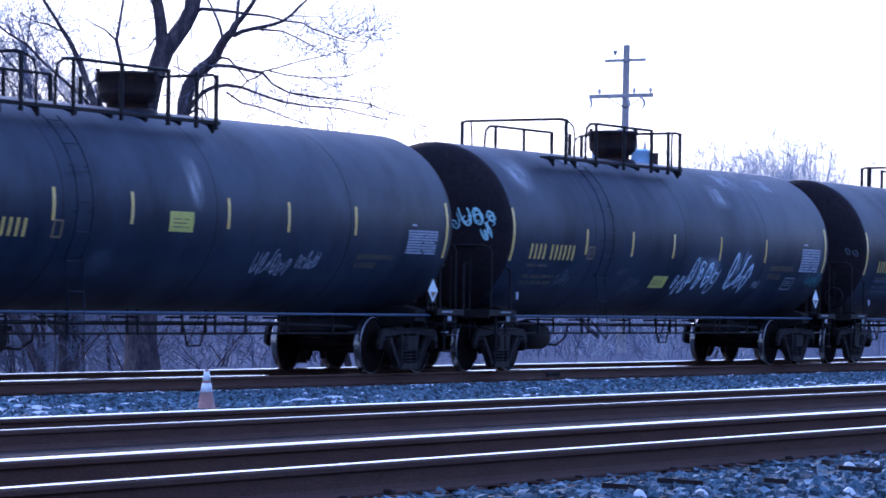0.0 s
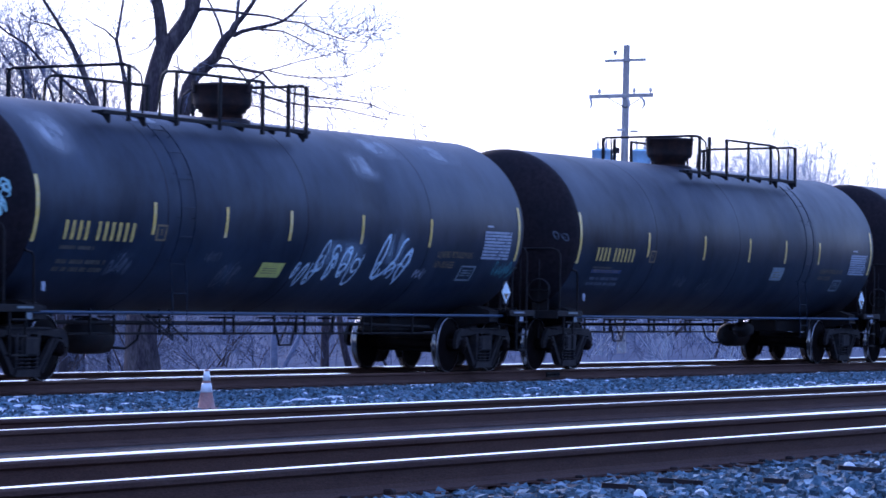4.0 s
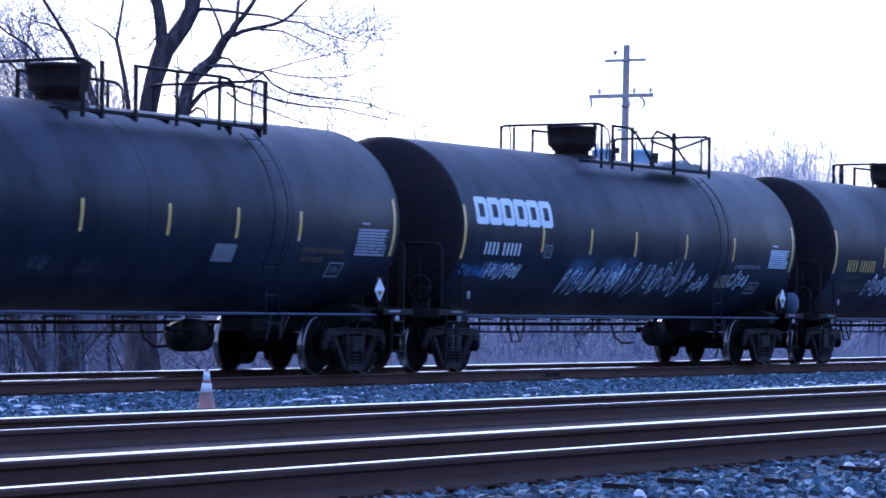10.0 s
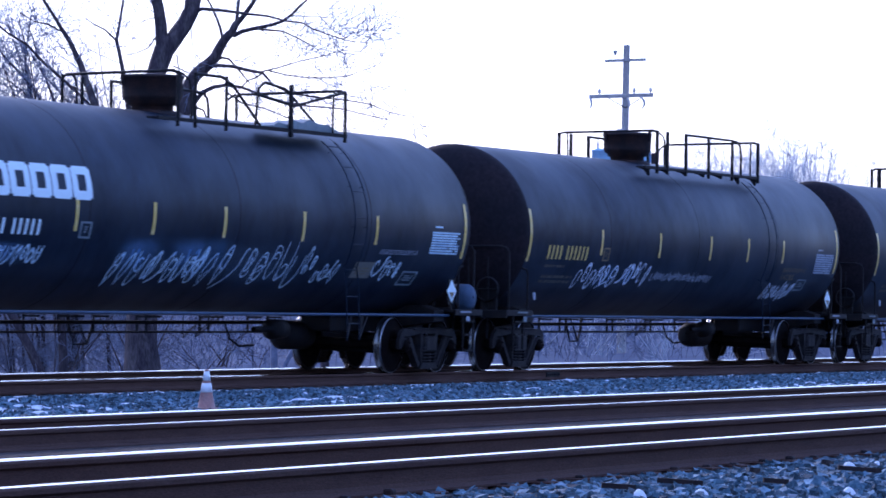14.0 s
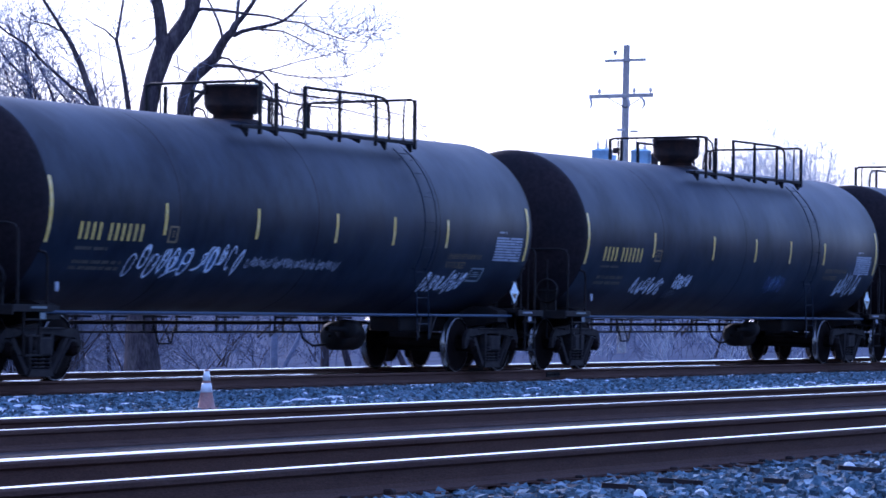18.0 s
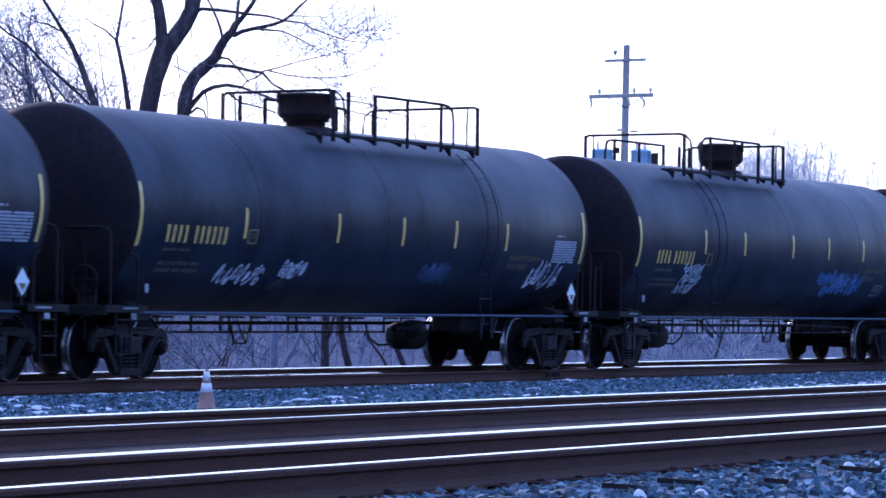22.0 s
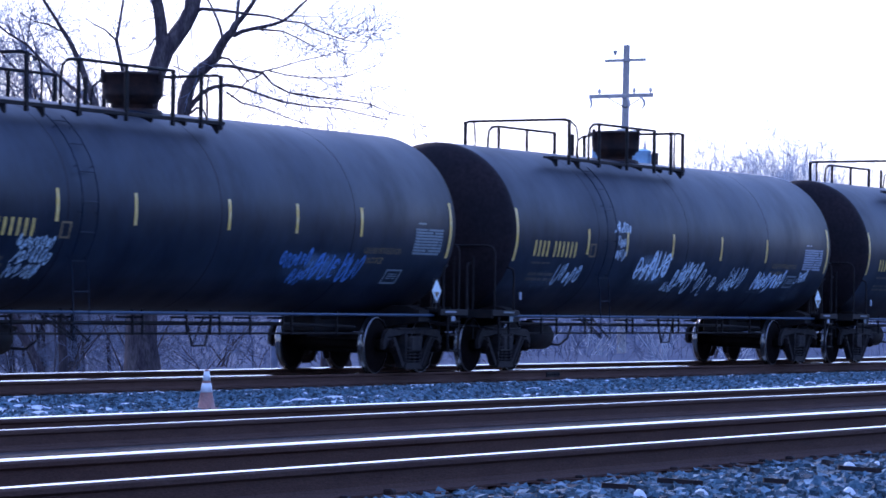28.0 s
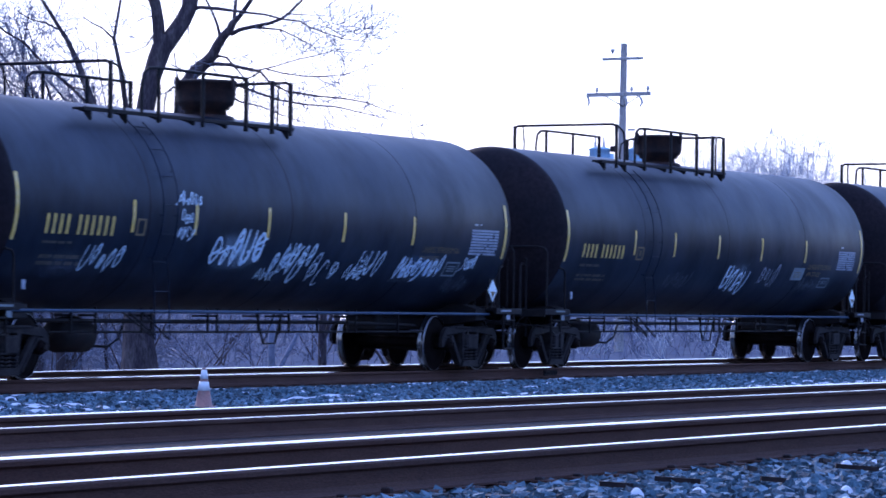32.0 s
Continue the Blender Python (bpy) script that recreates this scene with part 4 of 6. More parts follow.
def scribble(g, x0, x1, z0, z1, count, w, seed, slant=0.14):
    """Interlaced slanted loops, zigzags and long curves of spray paint, with no letters in them."""
    rnd = random.Random(seed)
    h = z1 - z0
    count = max(2, round((x1 - x0) / max(0.09, 0.62 * h)))
    w = min(w * 0.70, 0.12 * h)
    step = (x1 - x0) / count
    kinds = ["loop", "hook", "leaf", "loop", "curl", "sweep", "leaf", "hook"]
    rnd.shuffle(kinds)
    for i in range(count):
        cx = x0 + step * (i + 0.5)
        r = 0.66 * step
        low, tall = rnd.uniform(-0.05, 0.22), rnd.uniform(0.62, 0.95)
        kind = kinds[i % 8]
        if kind == "loop":
            turns = rnd.choice((8, 10, 12))
            shape = [(r * 0.55 * math.cos(a) * (1 - 0.03 * a), 0.5 + 0.5 * math.sin(a) * (1 - 0.03 * a)) for a in [0.4 + 0.72 * q for q in range(turns)]]
        elif kind == "hook":
            shape = [(-0.5 * r, 0.95), (-0.6 * r, 0.5), (-0.4 * r, 0.1), (0.05 * r, 0.0), (0.45 * r, 0.3), (0.6 * r, 0.95)]
        elif kind == "leaf":
            shape = [(-0.1 * r, 0.0), (-0.5 * r, 0.35), (-0.25 * r, 0.8), (0.25 * r, 1.05), (0.3 * r, 0.7), (0.1 * r, 0.3), (-0.15 * r, -0.05)]
        elif kind == "curl":
            shape = [(0.32 * r * math.cos(a) * (1.3 - 0.12 * a), 0.42 + 0.34 * math.sin(a) * (1.3 - 0.12 * a)) for a in [0.6 * q for q in range(15)]]
        else:
            shape = [(-1.2 * r, -0.1), (-0.4 * r, 0.12), (0.2 * r, 0.5), (0.5 * r, 0.95), (0.9 * r, 1.1)]
        pts = []
        for u, v in shape:
            v = low + v * tall
            pts.append((cx + u * rnd.uniform(0.88, 1.12) + slant * (v - 0.5) * h, z0 + (v + rnd.uniform(-0.03, 0.03)) * h))
        stroke(g, pts, w * rnd.uniform(0.7, 1.35), 0.006 + 0.001 * (i % 3))
        if rnd.random() < 0.6:
            a0, m = rnd.uniform(0, 6.28), rnd.uniform(0.2, 0.75)
            stroke(g, [(cx + r * 0.5 * math.cos(a0 + q) * (1 - 0.07 * q), z0 + h * (m + 0.2 * math.sin(a0 + q) * (1 - 0.07 * q))) for q in [0.7 * e for e in range(9)]], w * rnd.uniform(0.6, 1.0), 0.0085)
        if rnd.random() < 0.25:
            v = rnd.uniform(0.1, 0.8)
            stroke(g, [(cx - r * rnd.uniform(0.3, 1.2), z0 + h * (v - 0.12)), (cx, z0 + h * (v + rnd.uniform(-0.05, 0.1))), (cx + r * rnd.uniform(0.3, 1.1), z0 + h * (v + 0.15))], w * rnd.uniform(0.5, 0.9), 0.0095)
    return g


def char_bars(g, x0, x1, z0, z1, groups, lean=0.0):
    """Plain upright bars in place of stencilled characters. groups: how many characters stand in each group."""
    total = sum(groups) + 0.7 * (len(groups) - 1)
    w = (x1 - x0) / total
    x = x0
    for n in groups:
        for _ in range(n):
            patch(g, x + w * 0.15, z0, x + w * 0.58, z1, lean, 0.005, 3)
            x += w
        x += 0.7 * w
    return g


def line_bars(g, x0, x1, z0, z1, rows, seed, fill=0.55, long=0.5):
    """Small print as broken bars."""
    rnd = random.Random(seed)
    h = (z1 - z0) / rows
    for r in range(rows):
        x = x0
        while x < x1 - 0.04:
            w = rnd.uniform(0.24 * long, long)
            patch(g, x, z0 + h * r, min(x + w, x1), z0 + h * (r + fill), 0, 0.006, 1)
            x += w + rnd.uniform(0.03, 0.08)
    return g


def words_on_tank(text, x0, x1, z0, z1):
    """Stencilled words in the built-in font, wrapped on the shell."""
    cu = bpy.data.curves.new("words", "FONT")
    cu.body, cu.size, cu.resolution_u = text, 1.0, 2
    ob = bpy.data.objects.new("words", cu)
    me = bpy.data.meshes.new_from_object(ob)
    bpy.data.objects.remove(ob)
    bpy.data.curves.remove(cu)
    xs, ys = [v.co.x for v in me.vertices], [v.co.y for v in me.vertices]
    ax, bx, ay, by = min(xs), max(xs), min(ys), max(ys)
    g = Geo()
    g.add([on_tank(x0 + (v.co.x - ax) / (bx - ax) * (x1 - x0), z0 + (v.co.y - ay) / (by - ay) * (z1 - z0), 0.006) for v in me.vertices], [tuple(p.vertices) for p in me.polygons])
    bpy.data.meshes.remove(me)
    return g


def placard(car, x, z=1.30):
    """A hazard placard on its point in a holder at the car's corner."""
    h = part("placard_holder", Geo().box(x - 0.12, x + 0.12, -1.412, -1.40, z - 0.2, z + 0.2).box(x - 0.02, x + 0.02, -1.41, -1.395, 1.0, z), FRAME, car)
    r = 0.185
    part("placard", Geo().slab([(x, z - r), (x + r, z), (x, z + r), (x - r, z)], "y", -1.42, -1.414), WHITE, h, "white diamond placard")
    part("placard_mark", Geo().slab([(x - 0.10, z - 0.02), (x + 0.10, z - 0.02), (x, z - 0.13)], "y", -1.424, -1.421), STENCIL_DIM, h)


def on_head(y, z, lift=0.006):
    """A place on the front head of a tank."""
    r = min(0.999, math.hypot(y, z - Z_TANK) / R_TANK)
    c = math.sqrt(1 - min(1.0, r ** (1 / 0.9)) ** 2)
    return (-SHELL - HEAD * c - lift, y, z)


def head_scrawl(car, y0, y1, z0, z1, count, w, seed, mat, label):
    g = scribble(Geo(), y0, y1, z0, z1, count, w, seed, 0.3)
    g.v = [on_head(x, z) for x, _, z in g.v]
    part("graffiti", g, mat, car, label)


def mark_car(car, stripes, marks, placard_x=7.8, ink=None, rise=0.0):
    """The tape, stencils, panels and paint on the near side of one car. marks: (kind, x0, x1, z0, z1, ...)."""
    for x in stripes:
        part("reflective_stripe", patch(Geo(), x - 0.042, 1.97 + rise, x + 0.042, 2.42 + rise), STRIPE, car)
    for x in (-8.2, 8.14):
        part("end_stripe", patch(Geo(), x - 0.045, 1.84, x + 0.045, 2.74, 0, 0.005, 8), STRIPE, car)
    placard(car, placard_x)
    for x in (-8.35, 8.35):
        g = Geo().box(x - 0.22, x + 0.20, -1.436, -1.431, 0.945, 0.975).box(x + 0.02, x + 0.16, -1.436, -1.431, 0.80, 0.89)
        part("data_plate", g, WHITE_DIM if x > 0 else PALE_SIGN, car)
    part("tag_plate", Geo().box(-7.97, -7.89, -1.46, -1.44, 1.18, 1.31), WHITE_DIM, car, "small white tag")
    for row in marks:
        kind, x0, x1, z0, z1 = row[:5]
        rest = row[5:]
        g = Geo()
        if kind == "number":
            tagged(part("stencilled_number", char_bars(g, x0, x1, z0, z1, rest[0]), ink or STENCIL, car, "pale stencilled car number"), kind="stuff")
        elif kind == "print":
            tagged(part("small_print", line_bars(g, x0, x1, z0, z1, rest[0], x0), rest[1], car), kind="stuff")
        elif kind == "words":
            tagged(part("stencilled_line", words_on_tank(rest[0], x0, x1, z0, z1), rest[1], car, "faded stencilled words"), kind="stuff")
        elif kind == "panel":
            tagged(part("data_panel", line_bars(line_bars(g, x0, x1, z0, z1 - 0.09, 9, x0, 0.72, 1.7), x0 + 0.1, x0 + 0.4, z1 - 0.04, z1, 1, x0, 0.8), rest[0], car, "panel of white stencilled lines"), kind="stuff")
        elif kind == "frame":
            t = 0.045
            patch(g, x0, z0, x1, z0 + t * 0.6)
            patch(g, x0, z1 - t * 0.6, x1, z1)
            patch(g, x0, z0, x0 + t, z1)
            patch(g, x1 - t, z0, x1, z1)
            line_bars(g, x0 + 0.12, x1 - 0.12, z0 + 0.08, z1 - 0.05, 3, x0)
            part("stencil_box", g, PALE_SIGN if rest[0] is WHITE_DIM else rest[0], car)
        elif kind == "sign":
            sg = part("sign", patch(g, x0, z0, x1, z1, rest[1] if len(rest) > 1 else 0), rest[0], car, "pasted sign")
            part("small_print", line_bars(Geo(), x0 + 0.1, x1 - 0.15, z0 + 0.06, z1 - 0.06, 3, x0, 0.3).moved(Matrix.Translation((0, -0.003, 0))), STENCIL_DIM, sg)
        elif kind == "paint":
            part("graffiti", scribble(g, x0, x1, z0, z1, *rest[:3]), rest[3], car, rest[4] if len(rest) > 4 else "spray-painted graffiti scrawl")
        elif kind == "logo":
            n, w = 6, (x1 - x0) / 6
            for i in range(n):
                a, b, t, q = x0 + w * i + 0.012, x0 + w * (i + 1) - 0.012, 0.155, 0.055
                g = Geo()
                # a bold ring with clipped corners
                patch(g, a + q, z1 - 0.03, b - q, z1, 0, 0.005, 1)
                patch(g, a, z1 - 0.115, b, z1 - 0.03, 0, 0.005, 1)
                patch(g, a, z0 + 0.03, b, z0 + 0.125, 0, 0.005, 1)
                patch(g, a + q, z0, b - q, z0 + 0.03, 0, 0.005, 1)
                patch(g, a, z0 + 0.125, a + t, z1 - 0.115)
                patch(g, b - t, z0 + 0.125, b, z1 - 0.115)
                part("painted_block", g, WHITE, car, "bold white painted block")


# ---- background: trees, brush, pole ----
FINE = [0.0042]


def tree_limb(g, tw, pts, radii, rnd, twigs, level, reach, droop):
    """One limb through given points; side twigs leave it by turns on either side."""
    g.tube(pts, radii, 8, False)
    P = [Vector(p) for p in pts]
    total = sum((b - a).length for a, b in zip(P, P[1:]))
    count = round(twigs * total)
    for k in range(count):
        want = total * (k + rnd.uniform(0.1, 0.9)) / max(1, count)
        for i in range(len(P) - 1):
            seg = P[i + 1] - P[i]
            if want <= seg.length or i == len(P) - 2:
                break
            want -= seg.length
        t = min(1.0, want / seg.length)
        r = radii[i] + (radii[i + 1] - radii[i]) * t
        along = seg.normalized()
        across = along.cross(Vector((0, 1, 0)))
        across = across.normalized() if across.length > 0.1 else Vector((1, 0, 0))
        side = (across * rnd.choice((-1, 1)) + Vector((0, rnd.uniform(-0.9, 0.9), rnd.uniform(-0.2, 0.4)))).normalized()
        way = (along * rnd.uniform(0.5, 1.1) + side * rnd.uniform(0.6, 1.0)).normalized()
        sprout(tw, P[i] + seg * t, way, max(FINE[0] * 1.6, min(0.017, r * 0.38)), reach * rnd.uniform(0.45, 1.25), rnd, level, droop)


def sprout(tw, p, way, r, length, rnd, level, droop):
    """A long twig with one even bend, which forks into finer ones."""
    n = 7
    pts, rad = [p.copy()], [r]
    w = way.copy()
    bend = Vector((rnd.gauss(0, 0.055), rnd.gauss(0, 0.05), rnd.gauss(0.02 - droop, 0.05)))
    for i in range(n):
        w = (w + bend + Vector((rnd.gauss(0, 0.055), rnd.gauss(0, 0.04), rnd.gauss(0, 0.055)))).normalized()
        pts.append(pts[-1] + w * length / n)
        rad.append(max(FINE[0], r * (1 - 0.8 * (i + 1) / n)))
    tw.tube(pts, rad, 3, False, True)
    if level <= 0:
        return
    turn = rnd.choice((-1, 1))
    for i in sorted(rnd.sample(range(1, n), rnd.choice((2, 3, 3, 4)))):
        ahead = (pts[i + 1] - pts[i]).normalized() if i < n else w
        across = ahead.cross(Vector((0, 1, 0)))
        turn = -turn
        side = (across * turn + Vector((0, rnd.uniform(-0.8, 0.8), 0))).normalized()
        sprout(tw, pts[i], (ahead + side * rnd.uniform(0.4, 0.9)).normalized(), max(FINE[0] * 1.2, rad[i] * 0.7), length * rnd.uniform(0.42, 0.78), rnd, level - 1, droop)


def limb_tree(name, label, at, rz, limbs, seed, level=2, mat=None, twig=None, reach=1.0, droop=0.0, dense=1.0):
    """limbs: (points, girth at the foot, girth at the tip, twigs for each metre)."""
    rnd = random.Random(seed)
    tree = thing(name, label, "tree", at, rz)
    g, tw = Geo(), Geo()
    for pts, r0, r1, twigs in limbs:
        n = len(pts)
        tree_limb(g, tw, pts, r0 if isinstance(r0, list) else [r0 + (r1 - r0) * i / (n - 1) for i in range(n)], rnd, twigs * dense, level, reach, droop)
    part("trunk", g, mat or BARK, tree, "dark bare trunk and limbs")
    if tw.v:
        tagged(part("crown", tw, twig or TWIG, tree, "fine bare twigs"), kind="stuff")
    return tree


def limb(*pts, lean=0.0119, s=0.01165):
    """Points of a limb: along the tree's width, its height and its depth, in hundredths of its span."""
    return [((x - 255 - (690 - y) * lean) * s, d, (690 - y) * s) for x, y, d in pts]


def build_great_tree(ray):
    limbs = [
        (limb((253, 706, 0), (252, 640, 0), (247, 570, 0), (248, 400, 0), (256, 240, 0), (264, 190, 0), (272, 150, 0), (283, 116, 0), (290, 97, 0), (298, 74, 0)), [0.45, 0.365, 0.265, 0.235, 0.20, 0.187, 0.188, 0.205, 0.205, 0.17], 0, 0),
        (limb((282, 125, 0), (292, 100, 0), (308, 76, 0), (327, 48, 0.1), (338, 25, 0.1), (341, 0, 0.2), (350, -60, 0.4), (385, -190, 0.8)), [0.15, 0.17, 0.175, 0.165, 0.16, 0.17, 0.12, 0.07], 0, 0.3),
        (limb((284, 120, 0), (286, 88, 0), (284, 52, 0), (280, 25, -0.1), (273, 2, -0.2), (250, -70, -0.5), (225, -180, -1)), [0.12, 0.13, 0.122, 0.112, 0.12, 0.10, 0.06], 0, 0.3),
        (limb((283, 22, 0), (270, 8, -0.1), (262, -2, -0.2), (240, -25, -0.3)), 0.085, 0.04, 0.5),
        (limb((340, 30, 0.1), (356, 24, 0.0), (385, 27, -0.2), (415, 31, -0.3), (435, 34, -0.4), (470, 38, -0.5), (500, 47, -0.7), (528, 50, -0.8)), 0.042, 0.016, 0.4),
        (limb((528, 50, -0.8), (548, 62, -0.9), (576, 72, -1.0), (606, 82, -1.1), (642, 86, -1.2)), 0.016, 0.007, 4.0),
        (limb((275, 75, 0), (262, 95, -0.2), (240, 106, -0.4), (222, 110, -0.5)), 0.016, 0.008, 1.0),
        (limb((278, 40, 0), (262, 42, 0.2), (245, 50, 0.4)), 0.014, 0.007, 1.0),
        (limb((336, 50, 0), (338, 75, 0.2), (342, 100, 0.3), (356, 112, 0.4)), 0.012, 0.007, 1.0),
        (limb((312, 105, 0), (316, 140, -0.2), (322, 165, -0.3)), 0.016, 0.008, 1.0),
        (limb((306, 125, 0), (325, 132, 0.2), (345, 140, 0.3)), 0.016, 0.008, 0.5),
    ]
    limb_tree("tree", "large bare dark-barked tree forking above the train", (71.83, 39.0, -0.70), -61.5, limbs, 11, 2, reach=0.8, dense=1.9)


def build_bough_tree(ray):
    limbs = [
        (limb((258, 706, 0), (264, 540, 0), (300, 330, 0), (325, 200, 0), (327, 178, 0), (334, 152, 0), (345, 132, 0), (360, 118, 0), (374, 106, 0)), [0.22, 0.18, 0.15, 0.142, 0.148, 0.142, 0.135, 0.135, 0.12], 0, 0),
        (limb((370, 111, 0), (382, 97, -0.1), (390, 80, -0.1), (400, 64, -0.2), (412, 52, -0.3), (420, 36, -0.3)), 0.125, 0.072, 0.3),
        (limb((419, 40, -0.3), (434, 22, -0.4), (448, 2, -0.5), (475, -40, -0.7)), 0.058, 0.035, 0.5),
        (limb((420, 38, -0.3), (421, 20, -0.2), (424, -5, -0.1), (430, -60, 0.1)), 0.044, 0.026, 0.5),
        (limb((396, 70, -0.2), (391, 45, -0.1), (384, 25, 0.0), (374, 2, 0.2), (355, -30, 0.3)), 0.034, 0.018, 0.6),
        (limb((414, 60, -0.3), (430, 52, -0.4), (452, 47, -0.5), (482, 41, -0.6), (502, 34, -0.7), (516, 24, -0.8), (530, 10, -0.9), (556, -15, -1.0)), 0.050, 0.020, 1.4),
        (limb((450, 48, -0.5), (476, 50, -0.6), (502, 52, -0.6), (530, 66, -0.8), (556, 81, -1.0), (572, 97, -1.1)), 0.026, 0.007, 2.4),
        (limb((500, 52, -0.6), (510, 66, -0.7), (522, 92, -0.9)), 0.012, 0.006, 2.0),
        (limb((516, 25, -0.8), (545, 27, -1.0), (585, 30, -1.2)), 0.014, 0.006, 2.0),
        (limb((560, 20, -1.0), (585, 50, -1.2), (610, 66, -1.3), (635, 62, -1.5)), 0.010, 0.006, 3.0),
        (limb((364, 115, 0), (386, 113, -0.2), (412, 115, -0.4), (440, 122, -0.5), (466, 127, -0.6)), 0.044, 0.032, 1.2),
        (limb((466, 127, -0.6), (482, 147, -0.8), (512, 163, -0.9), (560, 171, -1.1), (610, 176, -1.3), (650, 183, -1.5), (690, 199, -1.7), (728, 207, -1.8)), 0.028, 0.007, 3.2),
        (limb((462, 125, -0.6), (490, 119, -0.8), (530, 107, -1.0), (570, 98, -1.1), (605, 88, -1.3), (650, 92, -1.4)), 0.018, 0.006, 3.0),
        (limb((476, 123, -0.7), (505, 131, -0.9), (545, 137, -1.1), (580, 137, -1.3), (612, 134, -1.4), (645, 123, -1.6), (675, 110, -1.7)), 0.018, 0.006, 3.4),
        (limb((383, 104, -0.1), (394, 98, -0.1), (406, 101, -0.2), (420, 116, -0.3), (434, 134, -0.4), (444, 146, -0.4)), 0.030, 0.014, 1.2),
        (limb((466, 127, -0.6), (452, 136, -0.5), (440, 140, -0.5), (428, 152, -0.4), (408, 172, -0.2)), 0.022, 0.010, 1.5),
        (limb((334, 192, 0), (346, 176, 0.1), (360, 160, 0.1), (378, 151, 0.0), (402, 147, -0.1), (430, 152, -0.3)), 0.060, 0.034, 0.6),
        (limb((430, 152, -0.3), (462, 165, -0.5), (500, 178, -0.7), (545, 186, -0.9), (600, 190, -1.1), (640, 200, -1.3), (690, 212, -1.5)), 0.030, 0.008, 2.6),
        (limb((402, 160, -0.1), (430, 178, 0.1), (470, 186, 0.3), (520, 204, 0.5), (560, 215, 0.6)), 0.024, 0.008, 2.0),
        (limb((338, 198, 0), (350, 187, 0.2), (362, 192, 0.3), (368, 208, 0.4), (380, 228, 0.5)), 0.030, 0.016, 0.8),
        (limb((364, 160, 0.1), (369, 180, 0.2), (369, 205, 0.3)), 0.018, 0.012, 0.6),
    ]
    limb_tree("tree", "bare tree with long drooping boughs", (40.0 * ray, 40.0, -0.70), -61.5, limbs, 12, 2, reach=0.85, droop=0.03, dense=1.1)


def build_slender_tree(ray):
    limbs = [
        (limb((268, 706, 0), (245, 450, 0), (200, 260, 0), (170, 186, 0), (157, 150, 0), (146, 120, 0), (136, 90, 0), (126, 70, 0), (115, 46, 0), (100, 24, 0), (88, 4, 0), (60, -40, 0)), 0.11, 0.030, 0.9),
        (limb((262, 706, 0), (250, 400, 0), (238, 260, 0), (228, 190, 0), (224, 160, 0), (220, 130, 0), (215, 100, 0), (210, 75, 0), (203, 45, 0), (206, 28, 0), (211, 0, 0), (220, -60, 0)), 0.080, 0.024, 0.6),
        (limb((202, 44, 0), (182, 24, 0.2), (160, 12, 0.4), (144, 0, 0.5)), 0.026, 0.012, 1.6),
        (limb((150, 142, 0), (128, 136, 0.2), (104, 120, 0.3)), 0.020, 0.010, 1.4),
        (limb((172, 188, 0), (135, 148, 0.2), (106, 122, 0.3), (80, 99, 0.4), (55, 75, 0.4), (35, 52, 0.5), (0, 32, 0.6), (-40, 0, 0.7)), 0.040, 0.020, 1.6),
        (limb((98, 28, 0), (75, 15, 0.2), (50, 10, 0.3), (20, -8, 0.5)), 0.020, 0.009, 2.0),
    ]
    limb_tree("tree", "slender bare tree with a leaning stem", (42.0 * ray, 42.0, -0.72), -61.5, limbs, 13, 2, reach=0.95, dense=2.4)


def build_thicket(ray):
    rb = random.Random(8)
    limbs = [
        (limb((120, 706, 0), (112, 420, 0), (98, 220, 0), (82, 172, 0), (64, 158, 0), (46, 131, 0), (30, 109, 0), (14, 90, 0), (-6, 72, 0), (-40, 30, 0)), 0.060, 0.022, 1.4),
        (limb((62, 706, 0), (56, 400, 0), (48, 220, 0), (42, 170, 0), (38, 140, 0), (32, 114, 0), (26, 84, 0), (25, 50, 0), (30, 18, 0), (36, -20, 0)), 0.050, 0.016, 1.4),
        (limb((130, 706, 0), (118, 400, 0), (98, 205, 0), (86, 160, 0), (74, 128, 0), (60, 90, 0), (48, 58, 0), (42, 30, 0), (28, -5, 0)), 0.045, 0.012, 1.4),
        (limb((190, 706, 0), (178, 420, 0), (160, 220, 0), (138, 178, 0), (114, 154, 0), (90, 126, 0), (60, 94, 0), (40, 60, 0), (25, 30, 0)), 0.045, 0.012, 1.4),
        (limb((60, 260, 0), (46, 180, 0.2), (38, 148, 0.3), (20, 126, 0.4), (-4, 108, 0.5), (-30, 92, 0.6)), 0.030, 0.014, 1.6),
        (limb((110, 230, 0), (72, 176, 0), (40, 165, 0.2), (10, 152, 0.4), (-20, 148, 0.5)), 0.020, 0.010, 1.6),
    ]
    for i in range(26):
        bx = (-40, 15, 60, 100, 140, 240)[i % 6] + rb.uniform(-16, 16)
        tip = bx - rb.uniform(10, 190)
        d, h = rb.uniform(-1.5, 1.5), rb.uniform(560, 720)
        pts = limb(*[(bx + (tip - bx) * t ** 1.6 + rb.uniform(-4, 4), 706 - h * t, d * t) for t in (0, 0.2, 0.4, 0.6, 0.75, 0.9, 1.0)])
        limbs.append((pts, rb.uniform(0.020, 0.034), 0.010, 1.5))
    limb_tree("tree", "tangled bare thicket tree of many thin stems", (43.5 * ray, 43.5, -0.74), -61.5, limbs, 14, 2, reach=1.0, dense=2.4)


